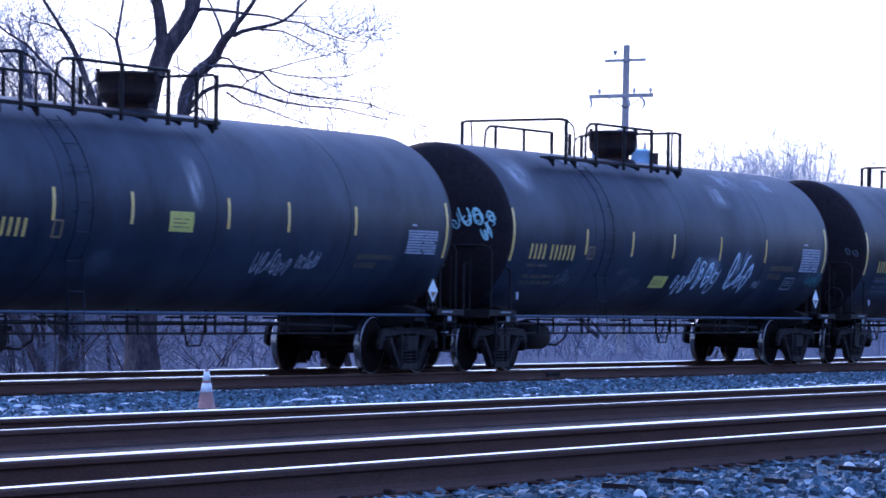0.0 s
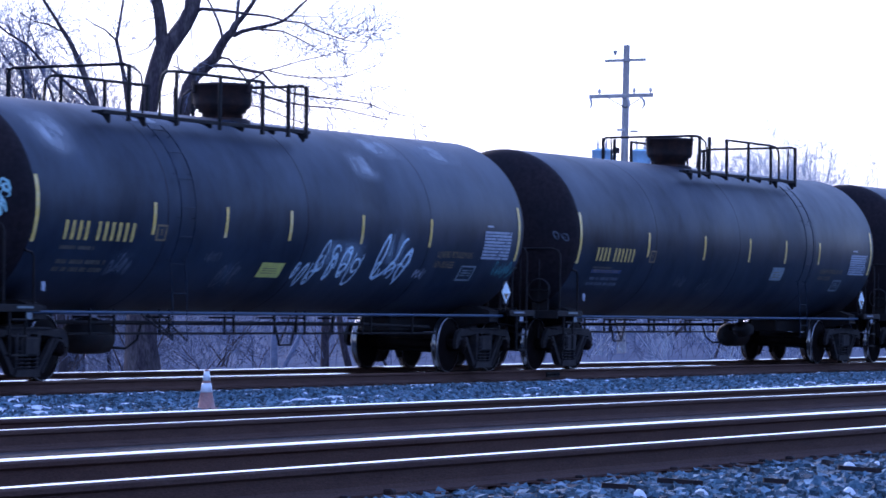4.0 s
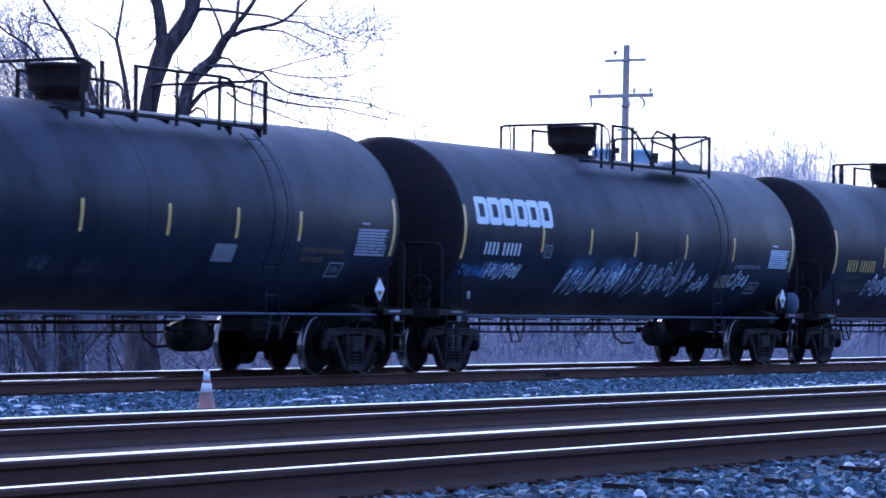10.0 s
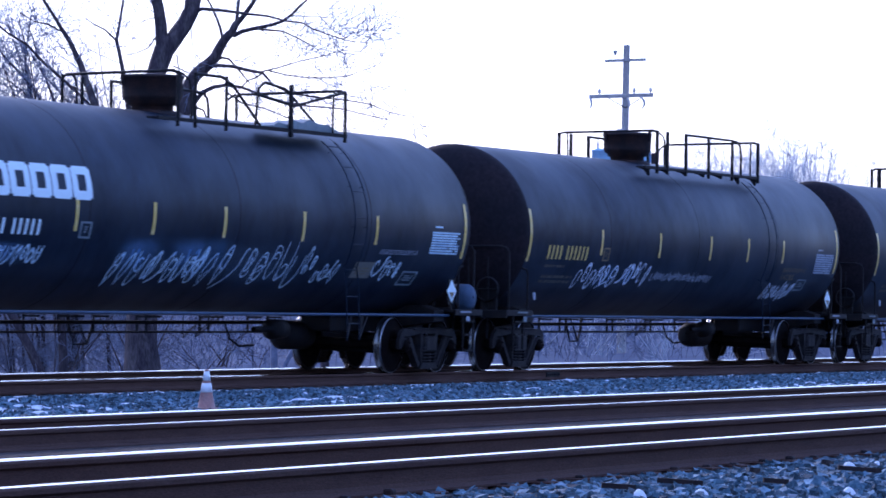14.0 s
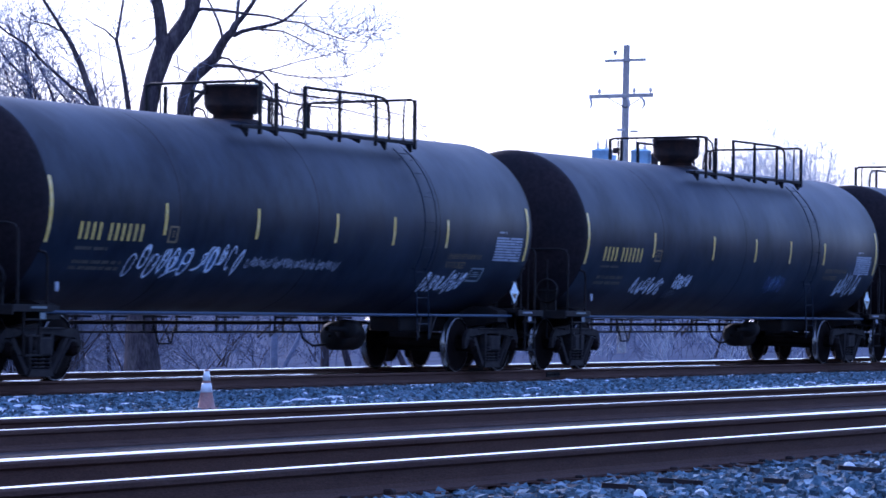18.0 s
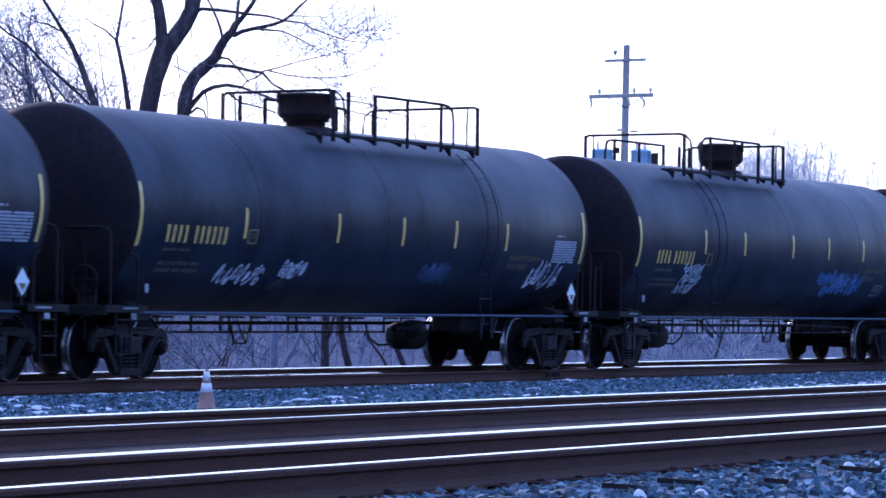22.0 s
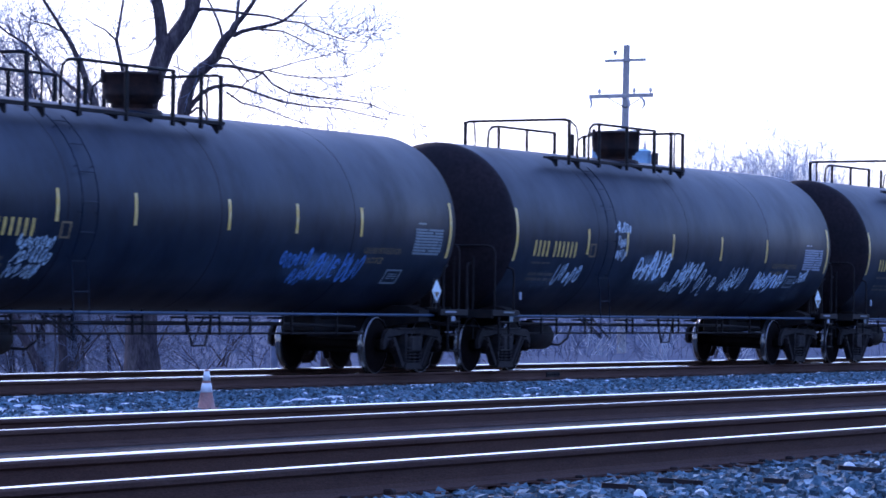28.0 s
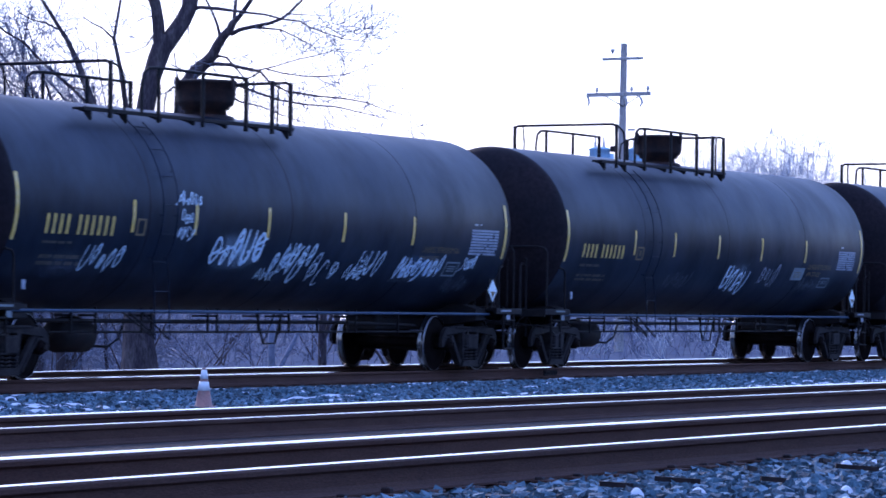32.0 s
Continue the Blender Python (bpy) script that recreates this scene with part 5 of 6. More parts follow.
def build_trees():
    ray = 71.83 / 39.0
    FINE[0] = 0.0066
    build_great_tree(ray)
    build_bough_tree(ray)
    build_slender_tree(ray)
    build_thicket(ray)
    FINE[0] = 0.0060
    # trunks that show beneath the train farther along: foot, lean, girth, height
    rnd = random.Random(5)
    low = ((76.5, 44.0, -0.52, 0.10, 4.6), (77.2, 44.0, 0.0, 0.10, 4.4), (90.42, 44.0, 0.06, 0.105, 4.4), (92.03, 44.0, -0.20, 0.088, 4.4), (91.8, 46.0, -0.05, 0.09, 4.2),
           (96.2, 48.0, 0.40, 0.06, 3.0), (94.37, 44.0, -0.58, 0.040, 1.75), (95.28, 44.0, -0.30, 0.080, 1.8), (140.0, 52.0, 0.35, 0.045, 5.0), (142.0, 52.0, -0.1, 0.035, 5.0))
    for i, (x, y, lean, r, h) in enumerate(low):
        pts = [(lean * h * t * 0.62 + 0.05 * math.sin(5 * t + i), 0.15 * math.sin(3 * t + i), h * t * 0.62) for t in (0, 0.2, 0.4, 0.7, 1.0)]
        limbs = [(pts, r * 1.1, r * 0.75, 0.8 if i != 7 else 0)]
        if i == 2:
            limbs.append(([(0, 0, 0.75), (0.16, 0, 1.1), (0.26, 0, 1.5), (0.3, 0, 2.4)], 0.06, 0.03, 1))
        limb_tree("tree", "small bare tree beyond the track", (x, y, ground_z(y) - 0.05), -63.0, limbs, 30 + i, 2, TWIG if i in (4, 5) else None, reach=0.9, dense=2.0)
    # wide-spreading saplings whose thin boughs cross behind the wheels
    for i, a in enumerate((-6.1, -5.4, -4.6, -4.2, -3.4, -2.6)):
        y = rnd.uniform(41, 49)
        x = y * math.tan(radians(YAW + a))
        limbs = []
        for j in range(3):
            l, h = rnd.choice((-1, 1)) * rnd.uniform(0.3, 1.3), rnd.uniform(1.3, 2.4)
            limbs.append(([(l * h * t ** 1.4 + rnd.uniform(-0.06, 0.06), rnd.uniform(-0.3, 0.3) * t, h * t * (1 - 0.3 * t * abs(l)) + rnd.uniform(-0.04, 0.04)) for t in (0, 0.2, 0.4, 0.6, 0.8, 1.0)], 0.011, 0.006, 1.4))
        limb_tree("sapling", "bare sapling with thin spreading boughs", (x, y, ground_z(y) - 0.05), -64.0, limbs, 200 + i, 2, reach=0.7, dense=1.8)
    # far bare trees along the skyline, their bark colour paled for haze
    FINE[0] = 0.012
    for i in range(28):
        tall = i < 20
        d = rnd.uniform(270, 420)
        a = radians(YAW + (rnd.gauss(5.1, 0.36) if i < 15 else rnd.gauss(3.65, 0.2) if tall else rnd.uniform(3.2, 6.4)))
        h = d * (rnd.uniform(0.036, 0.045) if tall else rnd.uniform(0.033, 0.040)) + 1.7
        limbs = [([(0, 0, 0), (0.1, 0, h * 0.25), (0.0, 0.1, h * 0.5)], 0.16, 0.10, 0)]
        for j in range(7):
            l = rnd.uniform(-0.55, 0.55)
            z0 = h * rnd.uniform(0.3, 0.5)
            limbs.append(([(l * (h - z0) * t ** 0.8, rnd.uniform(-0.3, 0.3), z0 + (h - z0) * t * (1 - 0.35 * abs(l))) for t in (0, 0.3, 0.6, 1.0)], 0.07, 0.016, 0.7))
        limb_tree("tree", "distant bare tree on the skyline, haze put into its pale colour", (d * math.sin(a), d * math.cos(a), -0.75), -70, limbs, 60 + i, 2, FAR_TWIG_HAZED, FAR_TWIG_HAZED, reach=2.2, dense=0.75)
    FINE[0] = 0.005
    # bare shrubs in the snow beyond the train; right-hand ones carry haze in their colour
    for i in range(10):
        y = rnd.uniform(40, 56)
        near = i % 2 == 0
        x = y * math.tan(radians(rnd.uniform(59, 64) if near else rnd.uniform(67.5, 71)))
        limbs = []
        for j in range(5):
            l, h = rnd.uniform(-0.8, 0.8), rnd.uniform(1.0, 2.2)
            limbs.append(([(l * h * t + 0.1 * j, rnd.uniform(-0.2, 0.2), h * t) for t in (0, 0.35, 0.7, 1.0)], 0.022 if near else 0.012, 0.008 if near else 0.006, 2.0))
        limb_tree("shrub", "bare tangled shrub standing in the snow", (x, y, ground_z(y) - 0.05), -64.0, limbs, 300 + i, 1, None if near else FAR_TWIG_HAZED, None if near else FAR_TWIG_HAZED, reach=0.6)
    for i in range(8):
        y = rnd.uniform(58, 85)
        x = y * math.tan(radians(rnd.uniform(65.5, 71.5)))
        limbs = []
        for j in range(7):
            l, h = rnd.uniform(-1.0, 1.0), rnd.uniform(0.8, 1.7)
            limbs.append(([(l * h * t + 0.15 * j, rnd.uniform(-0.3, 0.3), h * t) for t in (0, 0.35, 0.7, 1.0)], 0.02, 0.01, 2.0))
        limb_tree("shrub", "bare shrub in the far field, coloured grey for haze", (x, y, ground_z(y) - 0.05), -66.0, limbs, 400 + i, 1, FAR_TWIG_HAZED, FAR_TWIG_HAZED, reach=0.6)
    # a belt of thin dry brush beyond the train
    g = Geo()
    for _ in range(1800):
        y = rnd.uniform(46, 120)
        x = y * math.tan(radians(rnd.uniform(58.5, 73)))
        clump = noise.noise((x * 0.12, y * 0.12, 4.0))
        if clump < -0.15 and rnd.random() < 0.7:
            continue
        h = rnd.uniform(0.5, 1.5) * (1 + clump)
        q = (x, y, ground_z(y) - 0.05)
        l = (rnd.gauss(0, 0.22) * h, rnd.gauss(0, 0.22) * h)
        r = rnd.uniform(0.004, 0.008)
        g.tube([q, (q[0] + l[0] * 0.35, q[1] + l[1] * 0.35, q[2] + h * 0.6), (q[0] + l[0], q[1] + l[1], q[2] + h)], [r, r * 0.8, r * 0.5], 3, False, False)
        if rnd.random() < 0.5:
            k = rnd.choice((-1, 1)) * rnd.uniform(0.2, 0.5) * h
            a = (q[0] + l[0] * 0.3, q[1] + l[1] * 0.3, q[2] + h * 0.5)
            g.tube([a, (a[0] - k * 0.45, a[1] + k * 0.9, a[2] + h * rnd.uniform(0.1, 0.35))], [r * 0.7, r * 0.45], 3, False, False)
    # fine tangles of bare stems
    FINE[0] = 0.0045
    for _ in range(300):
        y = rnd.uniform(46, 64)
        x = y * math.tan(radians(rnd.uniform(58.8, 71.5)))
        way = Vector((rnd.gauss(0, 0.5), rnd.gauss(0, 0.5), rnd.uniform(0.4, 1.0))).normalized()
        sprout(g, Vector((x, y, ground_z(y) - 0.05)), way, 0.008, rnd.uniform(1.0, 2.4), rnd, 2, 0.02)
    tagged(part("brush", g, BRUSH), "dry grey brush standing in snow", "brush", kind="stuff")


def build_pole():
    p = thing("utility_pole", "weathered wooden utility pole, paled for haze, with crossarms and two transformers", "utility pole", (150.8, 60.0, ground_z(60) - 0.02), -68)
    zt = 12.50
    part("pole", Geo().tube([(0, 0, 0), (0.02, 0, 6), (0.08, 0, zt)], [0.19, 0.165, 0.13], 14), POLE_HAZED, p)
    arm1 = Geo().box(-0.80, 0.86, -0.18, -0.08, 11.82, 11.93, 0.01)
    arm1.moved(Matrix.Translation((0, 0, 11.87)) @ Matrix.Rotation(radians(-2.5), 4, "Y") @ Matrix.Translation((0, 0, -11.87)))
    part("crossarm", arm1, POLE_HAZED, p)
    part("top_insulator", Geo().turned([(11.95, 0.03), (12.05, 0.06), (12.08, 0.10), (12.12, 0.10), (12.16, 0.04)], "z", (-0.38, -0.12, 0.12), 12), PORCELAIN, p)
    arm2 = Geo().box(-1.42, 1.18, -0.20, -0.08, 10.36, 10.52, 0.01)
    arm2.moved(Matrix.Translation((0, 0, 10.44)) @ Matrix.Rotation(radians(-2.2), 4, "Y") @ Matrix.Translation((0, 0, -10.44)))
    a = part("crossarm", arm2, POLE_HAZED, p)
    for x, z in ((-1.0, 10.46), (0.40, 10.52), (1.06, 10.55)):
        part("insulator", Geo().turned([(z - 0.02, 0.025), (z + 0.06, 0.03), (z + 0.09, 0.07), (z + 0.13, 0.075), (z + 0.17, 0.05), (z + 0.21, 0.06), (z + 0.25, 0.02), (z + 0.25, 0.001)], "z", (x, -0.14, 0), 12), PORCELAIN, a)
    for x, z, sx in ((-1.36, 10.38, 0.05), (0.75, 10.4, 0.08), (0.16, 10.36, 0.05)):
        g = Geo().tube([(x - sx, -0.2, z), (x + sx * 0.6, -0.24, z - 0.15), (x + sx, -0.24, z - 0.3), (x - sx * 0.3, -0.26, z - 0.48)], [0.035, 0.05, 0.05, 0.02], 8)
        part("fuse_cutout", g, PORCELAIN, a)
    br = Geo()
    for sx in (-1, 1):
        br.tube([(sx * 0.75, -0.16, 10.4), (0.05, -0.18, 9.95)], 0.02, 6)
    part("arm_brace", br, CAST, p)
    part("platform_beam", Geo().box(-1.5, 1.5, -0.32, -0.18, 7.45, 7.6, 0.01).box(-1.5, 1.5, 0.18, 0.32, 7.45, 7.6, 0.01), POLE_HAZED, p)
    for x, r, zb in ((-0.86, 0.42, 8.24), (0.70, 0.40, 8.24)):
        can = Geo().turned([(7.6, 0.001), (7.6, r - 0.03), (7.64, r), (zb - 0.06, r), (zb - 0.05, r + 0.03), (zb, r + 0.03), (zb + 0.06, r * 0.6), (zb + 0.07, 0.001)], "z", (x, 0, 0), 24)
        c = part("transformer", can, CAN, p, "light blue-grey transformer can")
        for dx, dy in ((-0.18, 0), (0.16, -0.1)):
            part("bushing", Geo().turned([(zb, 0.05), (zb + 0.12, 0.06), (zb + 0.16, 0.04), (zb + 0.22, 0.07), (zb + 0.28, 0.035), (zb + 0.46, 0.03), (zb + 0.46, 0.001)], "z", (x + dx, dy, 0), 10), PORCELAIN, c)
        for i in range(5):
            part("cooling_fin", Geo().box(x + r - 0.02, x + r + 0.16, -0.25 + 0.11 * i, -0.22 + 0.11 * i, 7.75, zb - 0.2), CAN, c)
    part("switch_box", Geo().box(-0.44, -0.16, -0.3, -0.05, 8.1, 8.34, 0.02), DOME, p)
    part("control_cabinet", Geo().box(1.12, 1.40, -0.32, 0.1, 7.6, 8.14, 0.02), DOME, p, "dark rusty control cabinet")
    for x, z in ((-0.12, 9.05), (0.42, 9.0)):
        part("bracket_insulator", Geo().box(x - 0.16, x + 0.16, -0.2, -0.1, z - 0.04, z + 0.05, 0.02), PORCELAIN, p)


def build_unseen_bank():
    """An unseen bank added behind the camera, closing the place and darkening tank reflections."""
    g = Geo()
    rows = []
    for i in range(61):
        x = -300 + 15 * i
        h = 13.0 + 2.5 * noise.noise((x * 0.03, 0, 5)) + 1.2 * noise.noise((x * 0.21, 0, 9))
        rows += [(x, -26, -1.1), (x, -29 + noise.noise((x, 1, 1)), h * 0.6), (x, -33, h), (x, -60, h * 0.8), (x, -60, -1.1)]
    g.add(rows, [(5 * i + j, 5 * i + j + 1, 5 * i + 5 + j + 1, 5 * i + 5 + j) for i in range(60) for j in range(4)], True)
    tagged(part("backdrop", g, UNSEEN_BANK), "dark unseen bank added behind the camera to darken reflections", "bank", kind="structure")


# ---- build ----
build_ground()
build_snow()
build_cone()
build_scraps()

CARS_X = [51.743 + 19.129 * i for i in range(10)]
KINDS = [1, 1, -1, -1, -1, -1, 1, 1, 1, 1]
car_a = build_tank_car(1)
car_b = build_tank_car(-1)
car_bent = build_tank_car(-1, True)
CARS = []
for i, k in enumerate(KINDS):
    home = pose(CARS_X[i], CAR_Y, 0)
    if i == 0 or i == 2 or i == 3:
        car = {0: car_a, 2: car_b, 3: car_bent}[i]
        CARS.append(car)
    else:
        CARS.append(copy_thing(car_a if k > 0 else car_b, home))
for car, x in zip(CARS, CARS_X):
    car.matrix_basis = pose(x, CAR_Y, 0)
    tagged(car, group="tank cars of the train")
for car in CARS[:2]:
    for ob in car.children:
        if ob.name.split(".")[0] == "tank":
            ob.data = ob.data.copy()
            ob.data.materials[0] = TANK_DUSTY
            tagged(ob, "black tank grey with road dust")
MARKS = {}


def mark(car, *row):
    """One marking more on a car's near side: kind, x0, x1, z0, z1 and what else the kind needs."""
    MARKS[car][1].append(row)


MARKS[0] = ((-4.76, -2.56, 0.37, 2.34, 4.68), [])
mark(0, "frame", -4.73, -4.46, 1.90, 2.15, STENCIL_DIM)
mark(0, "sign", -1.45, -0.72, 2.06, 2.35, YELLOW)
mark(0, "paint", 1.47, 2.77, 1.48, 1.82, 5, 0.035, 101, WHITE_DIM)
mark(0, "paint", 2.90, 3.63, 1.58, 1.84, 2, 0.03, 102, WHITE_DIM)
mark(0, "words", 4.93, 6.25, 1.76, 1.85, "LIQUEFIED PETROLEUM GAS", STENCIL_DIM)
mark(0, "words", 4.96, 5.72, 1.64, 1.72, "NON-ODORIZED", STENCIL_DIM)
mark(0, "panel", 6.66, 7.79, 1.89, 2.37, WHITE_DIM)
MARKS[1] = ((-4.90, -2.68, -0.58, 1.94, 4.52), [])
mark(1, "number", -7.43, -5.35, 1.89, 2.15, (4, 6))
mark(1, "print", -7.40, -6.45, 1.76, 1.85, 1, SMALL_PRINT)
mark(1, "print", -7.33, -5.96, 1.46, 1.67, 2, SMALL_PRINT)
mark(1, "frame", -4.79, -4.49, 1.92, 2.15, STENCIL_DIM)
mark(1, "sign", -1.20, -0.45, 1.45, 1.67, YELLOW)
mark(1, "paint", -0.12, 0.70, 1.34, 1.76, 2, 0.05, 201, LIGHT_BLUE)
mark(1, "paint", 0.53, 2.21, 1.38, 2.03, 5, 0.06, 202, LIGHT_BLUE)
mark(1, "paint", 2.62, 4.03, 1.45, 2.16, 3, 0.07, 203, LIGHT_BLUE)
mark(1, "paint", 4.30, 4.71, 1.50, 1.66, 2, 0.025, 204, WHITE_DIM)
mark(1, "paint", 7.36, 8.24, 1.57, 1.79, 4, 0.03, 205, TEAL)
mark(1, "paint", -5.86, -5.18, 1.43, 1.71, 4, 0.05, 206, GREY_SPRAY)
mark(1, "paint", -3.11, -2.61, 1.65, 1.81, 3, 0.03, 207, GREY_SPRAY)
mark(1, "paint", -2.49, -1.79, 1.28, 1.64, 3, 0.05, 208, GREY_SPRAY)
mark(1, "words", 4.95, 6.34, 1.83, 1.95, "LIQUEFIED PETROLEUM GAS", STENCIL_DIM)
mark(1, "words", 4.95, 5.71, 1.68, 1.79, "NON-ODORIZED", STENCIL_DIM)
mark(1, "frame", 6.05, 6.65, 1.48, 1.73, WHITE_DIM)
mark(1, "panel", 6.70, 7.82, 1.85, 2.42, WHITE_DIM)
MARKS[2] = ((-4.88, -1.94, 0.58, 2.71, 4.78), [])
mark(2, "number", -7.38, -5.48, 1.90, 2.14, (4, 6))
mark(2, "print", -7.36, -6.47, 1.77, 1.83, 1, SMALL_PRINT)
mark(2, "sign", -7.38, -5.95, 1.69, 1.75, BLUE_DIM)
mark(2, "print", -7.29, -5.87, 1.47, 1.66, 2, GREY_SPRAY)
mark(2, "frame", -4.75, -4.46, 1.91, 2.13, STENCIL_DIM)
mark(2, "sign", 2.13, 2.81, 1.66, 1.92, PALE_SIGN)
mark(2, "paint", -3.00, -2.49, 1.46, 1.66, 3, 0.03, 301, GREY_SPRAY)
mark(2, "paint", -1.65, -1.19, 1.39, 1.65, 2, 0.03, 302, GREY_SPRAY)
mark(2, "words", 5.00, 6.47, 1.82, 1.92, "LIQUEFIED PETROLEUM GAS", STENCIL_DIM)
mark(2, "words", 5.03, 5.81, 1.70, 1.78, "NON-ODORIZED", STENCIL_DIM)
mark(2, "frame", 6.11, 6.62, 1.48, 1.71, WHITE_DIM)
mark(2, "panel", 6.83, 7.92, 1.83, 2.35, WHITE_DIM)
MARKS[3] = ((-4.86, -2.65, -0.48, 2.12, 4.72), [])
mark(3, "logo", -7.76, -4.43, 2.43, 2.89)
mark(3, "number", -7.34, -5.74, 1.93, 2.14, (4, 5))
mark(3, "paint", -8.05, -6.96, 1.56, 1.73, 4, 0.03, 400, BLUE)
mark(3, "paint", -6.98, -5.56, 1.54, 1.81, 7, 0.04, 401, LIGHT_BLUE)
mark(3, "frame", -4.73, -4.41, 1.91, 2.14, WHITE_DIM)
mark(3, "paint", -3.51, -2.22, 1.27, 1.81, 5, 0.05, 402, LIGHT_BLUE)
mark(3, "paint", -2.39, -0.76, 1.39, 1.86, 7, 0.045, 403, LIGHT_BLUE)
mark(3, "paint", -1.15, 2.43, 1.32, 1.98, 9, 0.035, 404, LIGHT_BLUE)
mark(3, "paint", 2.43, 2.87, 1.48, 1.89, 1, 0.04, 405, LIGHT_BLUE)
mark(3, "paint", 2.95, 3.76, 1.40, 1.70, 4, 0.04, 406, LIGHT_BLUE)
mark(3, "sign", 4.26, 4.95, 1.48, 1.73, TAN_SIGN)
mark(3, "words", 4.96, 6.39, 1.85, 1.94, "LIQUEFIED PETROLEUM GAS", WHITE_DIM)
mark(3, "paint", 4.93, 5.96, 1.47, 1.79, 4, 0.05, 407, LIGHT_BLUE)
mark(3, "frame", 6.13, 6.71, 1.38, 1.61, WHITE_DIM)
mark(3, "panel", 6.83, 7.93, 1.90, 2.36, LIGHT_BLUE)
MARKS[4] = ((-4.92, -2.04, 0.65, 2.75, 4.81), [])
mark(4, "number", -7.38, -5.47, 1.90, 2.14, (4, 6))
mark(4, "print", -7.35, -6.44, 1.76, 1.84, 1, SMALL_PRINT)
mark(4, "print", -7.27, -5.88, 1.49, 1.66, 2, SMALL_PRINT)
mark(4, "frame", -4.79, -4.50, 1.90, 2.14, STENCIL_DIM)
mark(4, "paint", -5.76, -4.48, 1.41, 1.87, 5, 0.05, 501, WHITE_BLUE)
mark(4, "paint", -4.60, -3.79, 1.34, 1.87, 3, 0.05, 502, WHITE_BLUE)
mark(4, "paint", -3.61, -2.23, 1.46, 1.91, 4, 0.055, 503, WHITE_BLUE)
mark(4, "paint", -2.13, 1.05, 1.59, 1.74, 16, 0.025, 504, WHITE_DIM)
mark(4, "paint", 4.46, 6.09, 1.28, 1.63, 5, 0.05, 505, WHITE_BLUE)
mark(4, "words", 5.00, 6.37, 1.82, 1.92, "LIQUEFIED PETROLEUM GAS", STENCIL_DIM)
mark(4, "words", 5.01, 5.80, 1.68, 1.79, "NON-ODORIZED", STENCIL_DIM)
mark(4, "frame", 6.13, 6.66, 1.47, 1.70, WHITE_DIM)
mark(4, "panel", 6.84, 7.94, 1.83, 2.33, WHITE_DIM)
MARKS[5] = ((-4.96, -1.81, 0.57, 2.63, 4.74), [])
mark(5, "number", -7.41, -5.45, 1.91, 2.16, (4, 6))
mark(5, "print", -7.40, -6.50, 1.79, 1.86, 1, SMALL_PRINT)
mark(5, "print", -7.35, -6.08, 1.49, 1.69, 2, SMALL_PRINT)
mark(5, "frame", -4.85, -4.54, 1.93, 2.15, STENCIL_DIM)
mark(5, "paint", -5.42, -3.90, 1.33, 1.63, 5, 0.055, 601, WHITE_BLUE)
mark(5, "paint", -3.40, -2.56, 1.44, 1.74, 4, 0.06, 602, WHITE_BLUE)
mark(5, "paint", -3.53, -2.96, 1.26, 1.44, 2, 0.03, 603, GREY_SPRAY)
mark(5, "paint", 1.63, 2.77, 1.44, 1.74, 6, 0.07, 604, BLUE_DIM)
mark(5, "paint", 6.14, 7.49, 1.39, 1.83, 6, 0.05, 605, WHITE_BLUE)
mark(5, "words", 4.99, 6.38, 1.83, 1.93, "LIQUEFIED PETROLEUM GAS", STENCIL_DIM)
mark(5, "words", 4.98, 5.84, 1.70, 1.79, "NON-ODORIZED", STENCIL_DIM)
mark(5, "frame", 6.18, 6.65, 1.46, 1.69, WHITE_DIM)
mark(5, "panel", 6.84, 7.83, 1.84, 2.32, WHITE_DIM)
MARKS[6] = ((-4.80, -2.60, 0.25, 2.48, 4.75), [])
mark(6, "number", -7.28, -5.28, 1.91, 2.15, (4, 6))
mark(6, "print", -7.23, -6.33, 1.76, 1.85, 1, SMALL_PRINT)
mark(6, "print", -7.19, -5.83, 1.49, 1.68, 2, SMALL_PRINT)
mark(6, "frame", -4.65, -4.37, 1.90, 2.13, STENCIL_DIM)
mark(6, "paint", -5.71, -4.71, 1.75, 1.93, 5, 0.05, 701, LIGHT_BLUE)
mark(6, "paint", -5.64, -4.66, 1.55, 1.77, 6, 0.045, 702, LIGHT_BLUE)
mark(6, "paint", -5.68, -4.81, 1.35, 1.55, 5, 0.04, 703, LIGHT_BLUE)
mark(6, "paint", 2.19, 3.20, 1.60, 1.87, 6, 0.07, 704, BLUE)
mark(6, "paint", 2.74, 3.35, 1.38, 1.63, 4, 0.06, 705, BLUE)
mark(6, "paint", 3.40, 4.31, 1.44, 1.86, 5, 0.065, 706, BLUE)
mark(6, "paint", 4.38, 5.15, 1.40, 1.88, 5, 0.065, 707, BLUE)
mark(6, "words", 5.00, 6.35, 1.85, 1.96, "LIQUEFIED PETROLEUM GAS", STENCIL_DIM)
mark(6, "words", 5.10, 5.78, 1.71, 1.81, "NON-ODORIZED", STENCIL_DIM)
mark(6, "frame", 6.10, 6.68, 1.40, 1.63, WHITE_DIM)
mark(6, "panel", 6.78, 7.85, 1.88, 2.40, PALE_SIGN)
MARKS[7] = ((-4.97, -3.10, -0.77, 1.84, 4.42), [])
mark(7, "number", -7.42, -5.42, 1.94, 2.21, (4, 6))
mark(7, "print", -7.38, -6.51, 1.81, 1.87, 1, SMALL_PRINT)
mark(7, "print", -7.30, -6.08, 1.52, 1.70, 2, SMALL_PRINT)
mark(7, "frame", -4.85, -4.59, 1.96, 2.20, STENCIL_DIM)
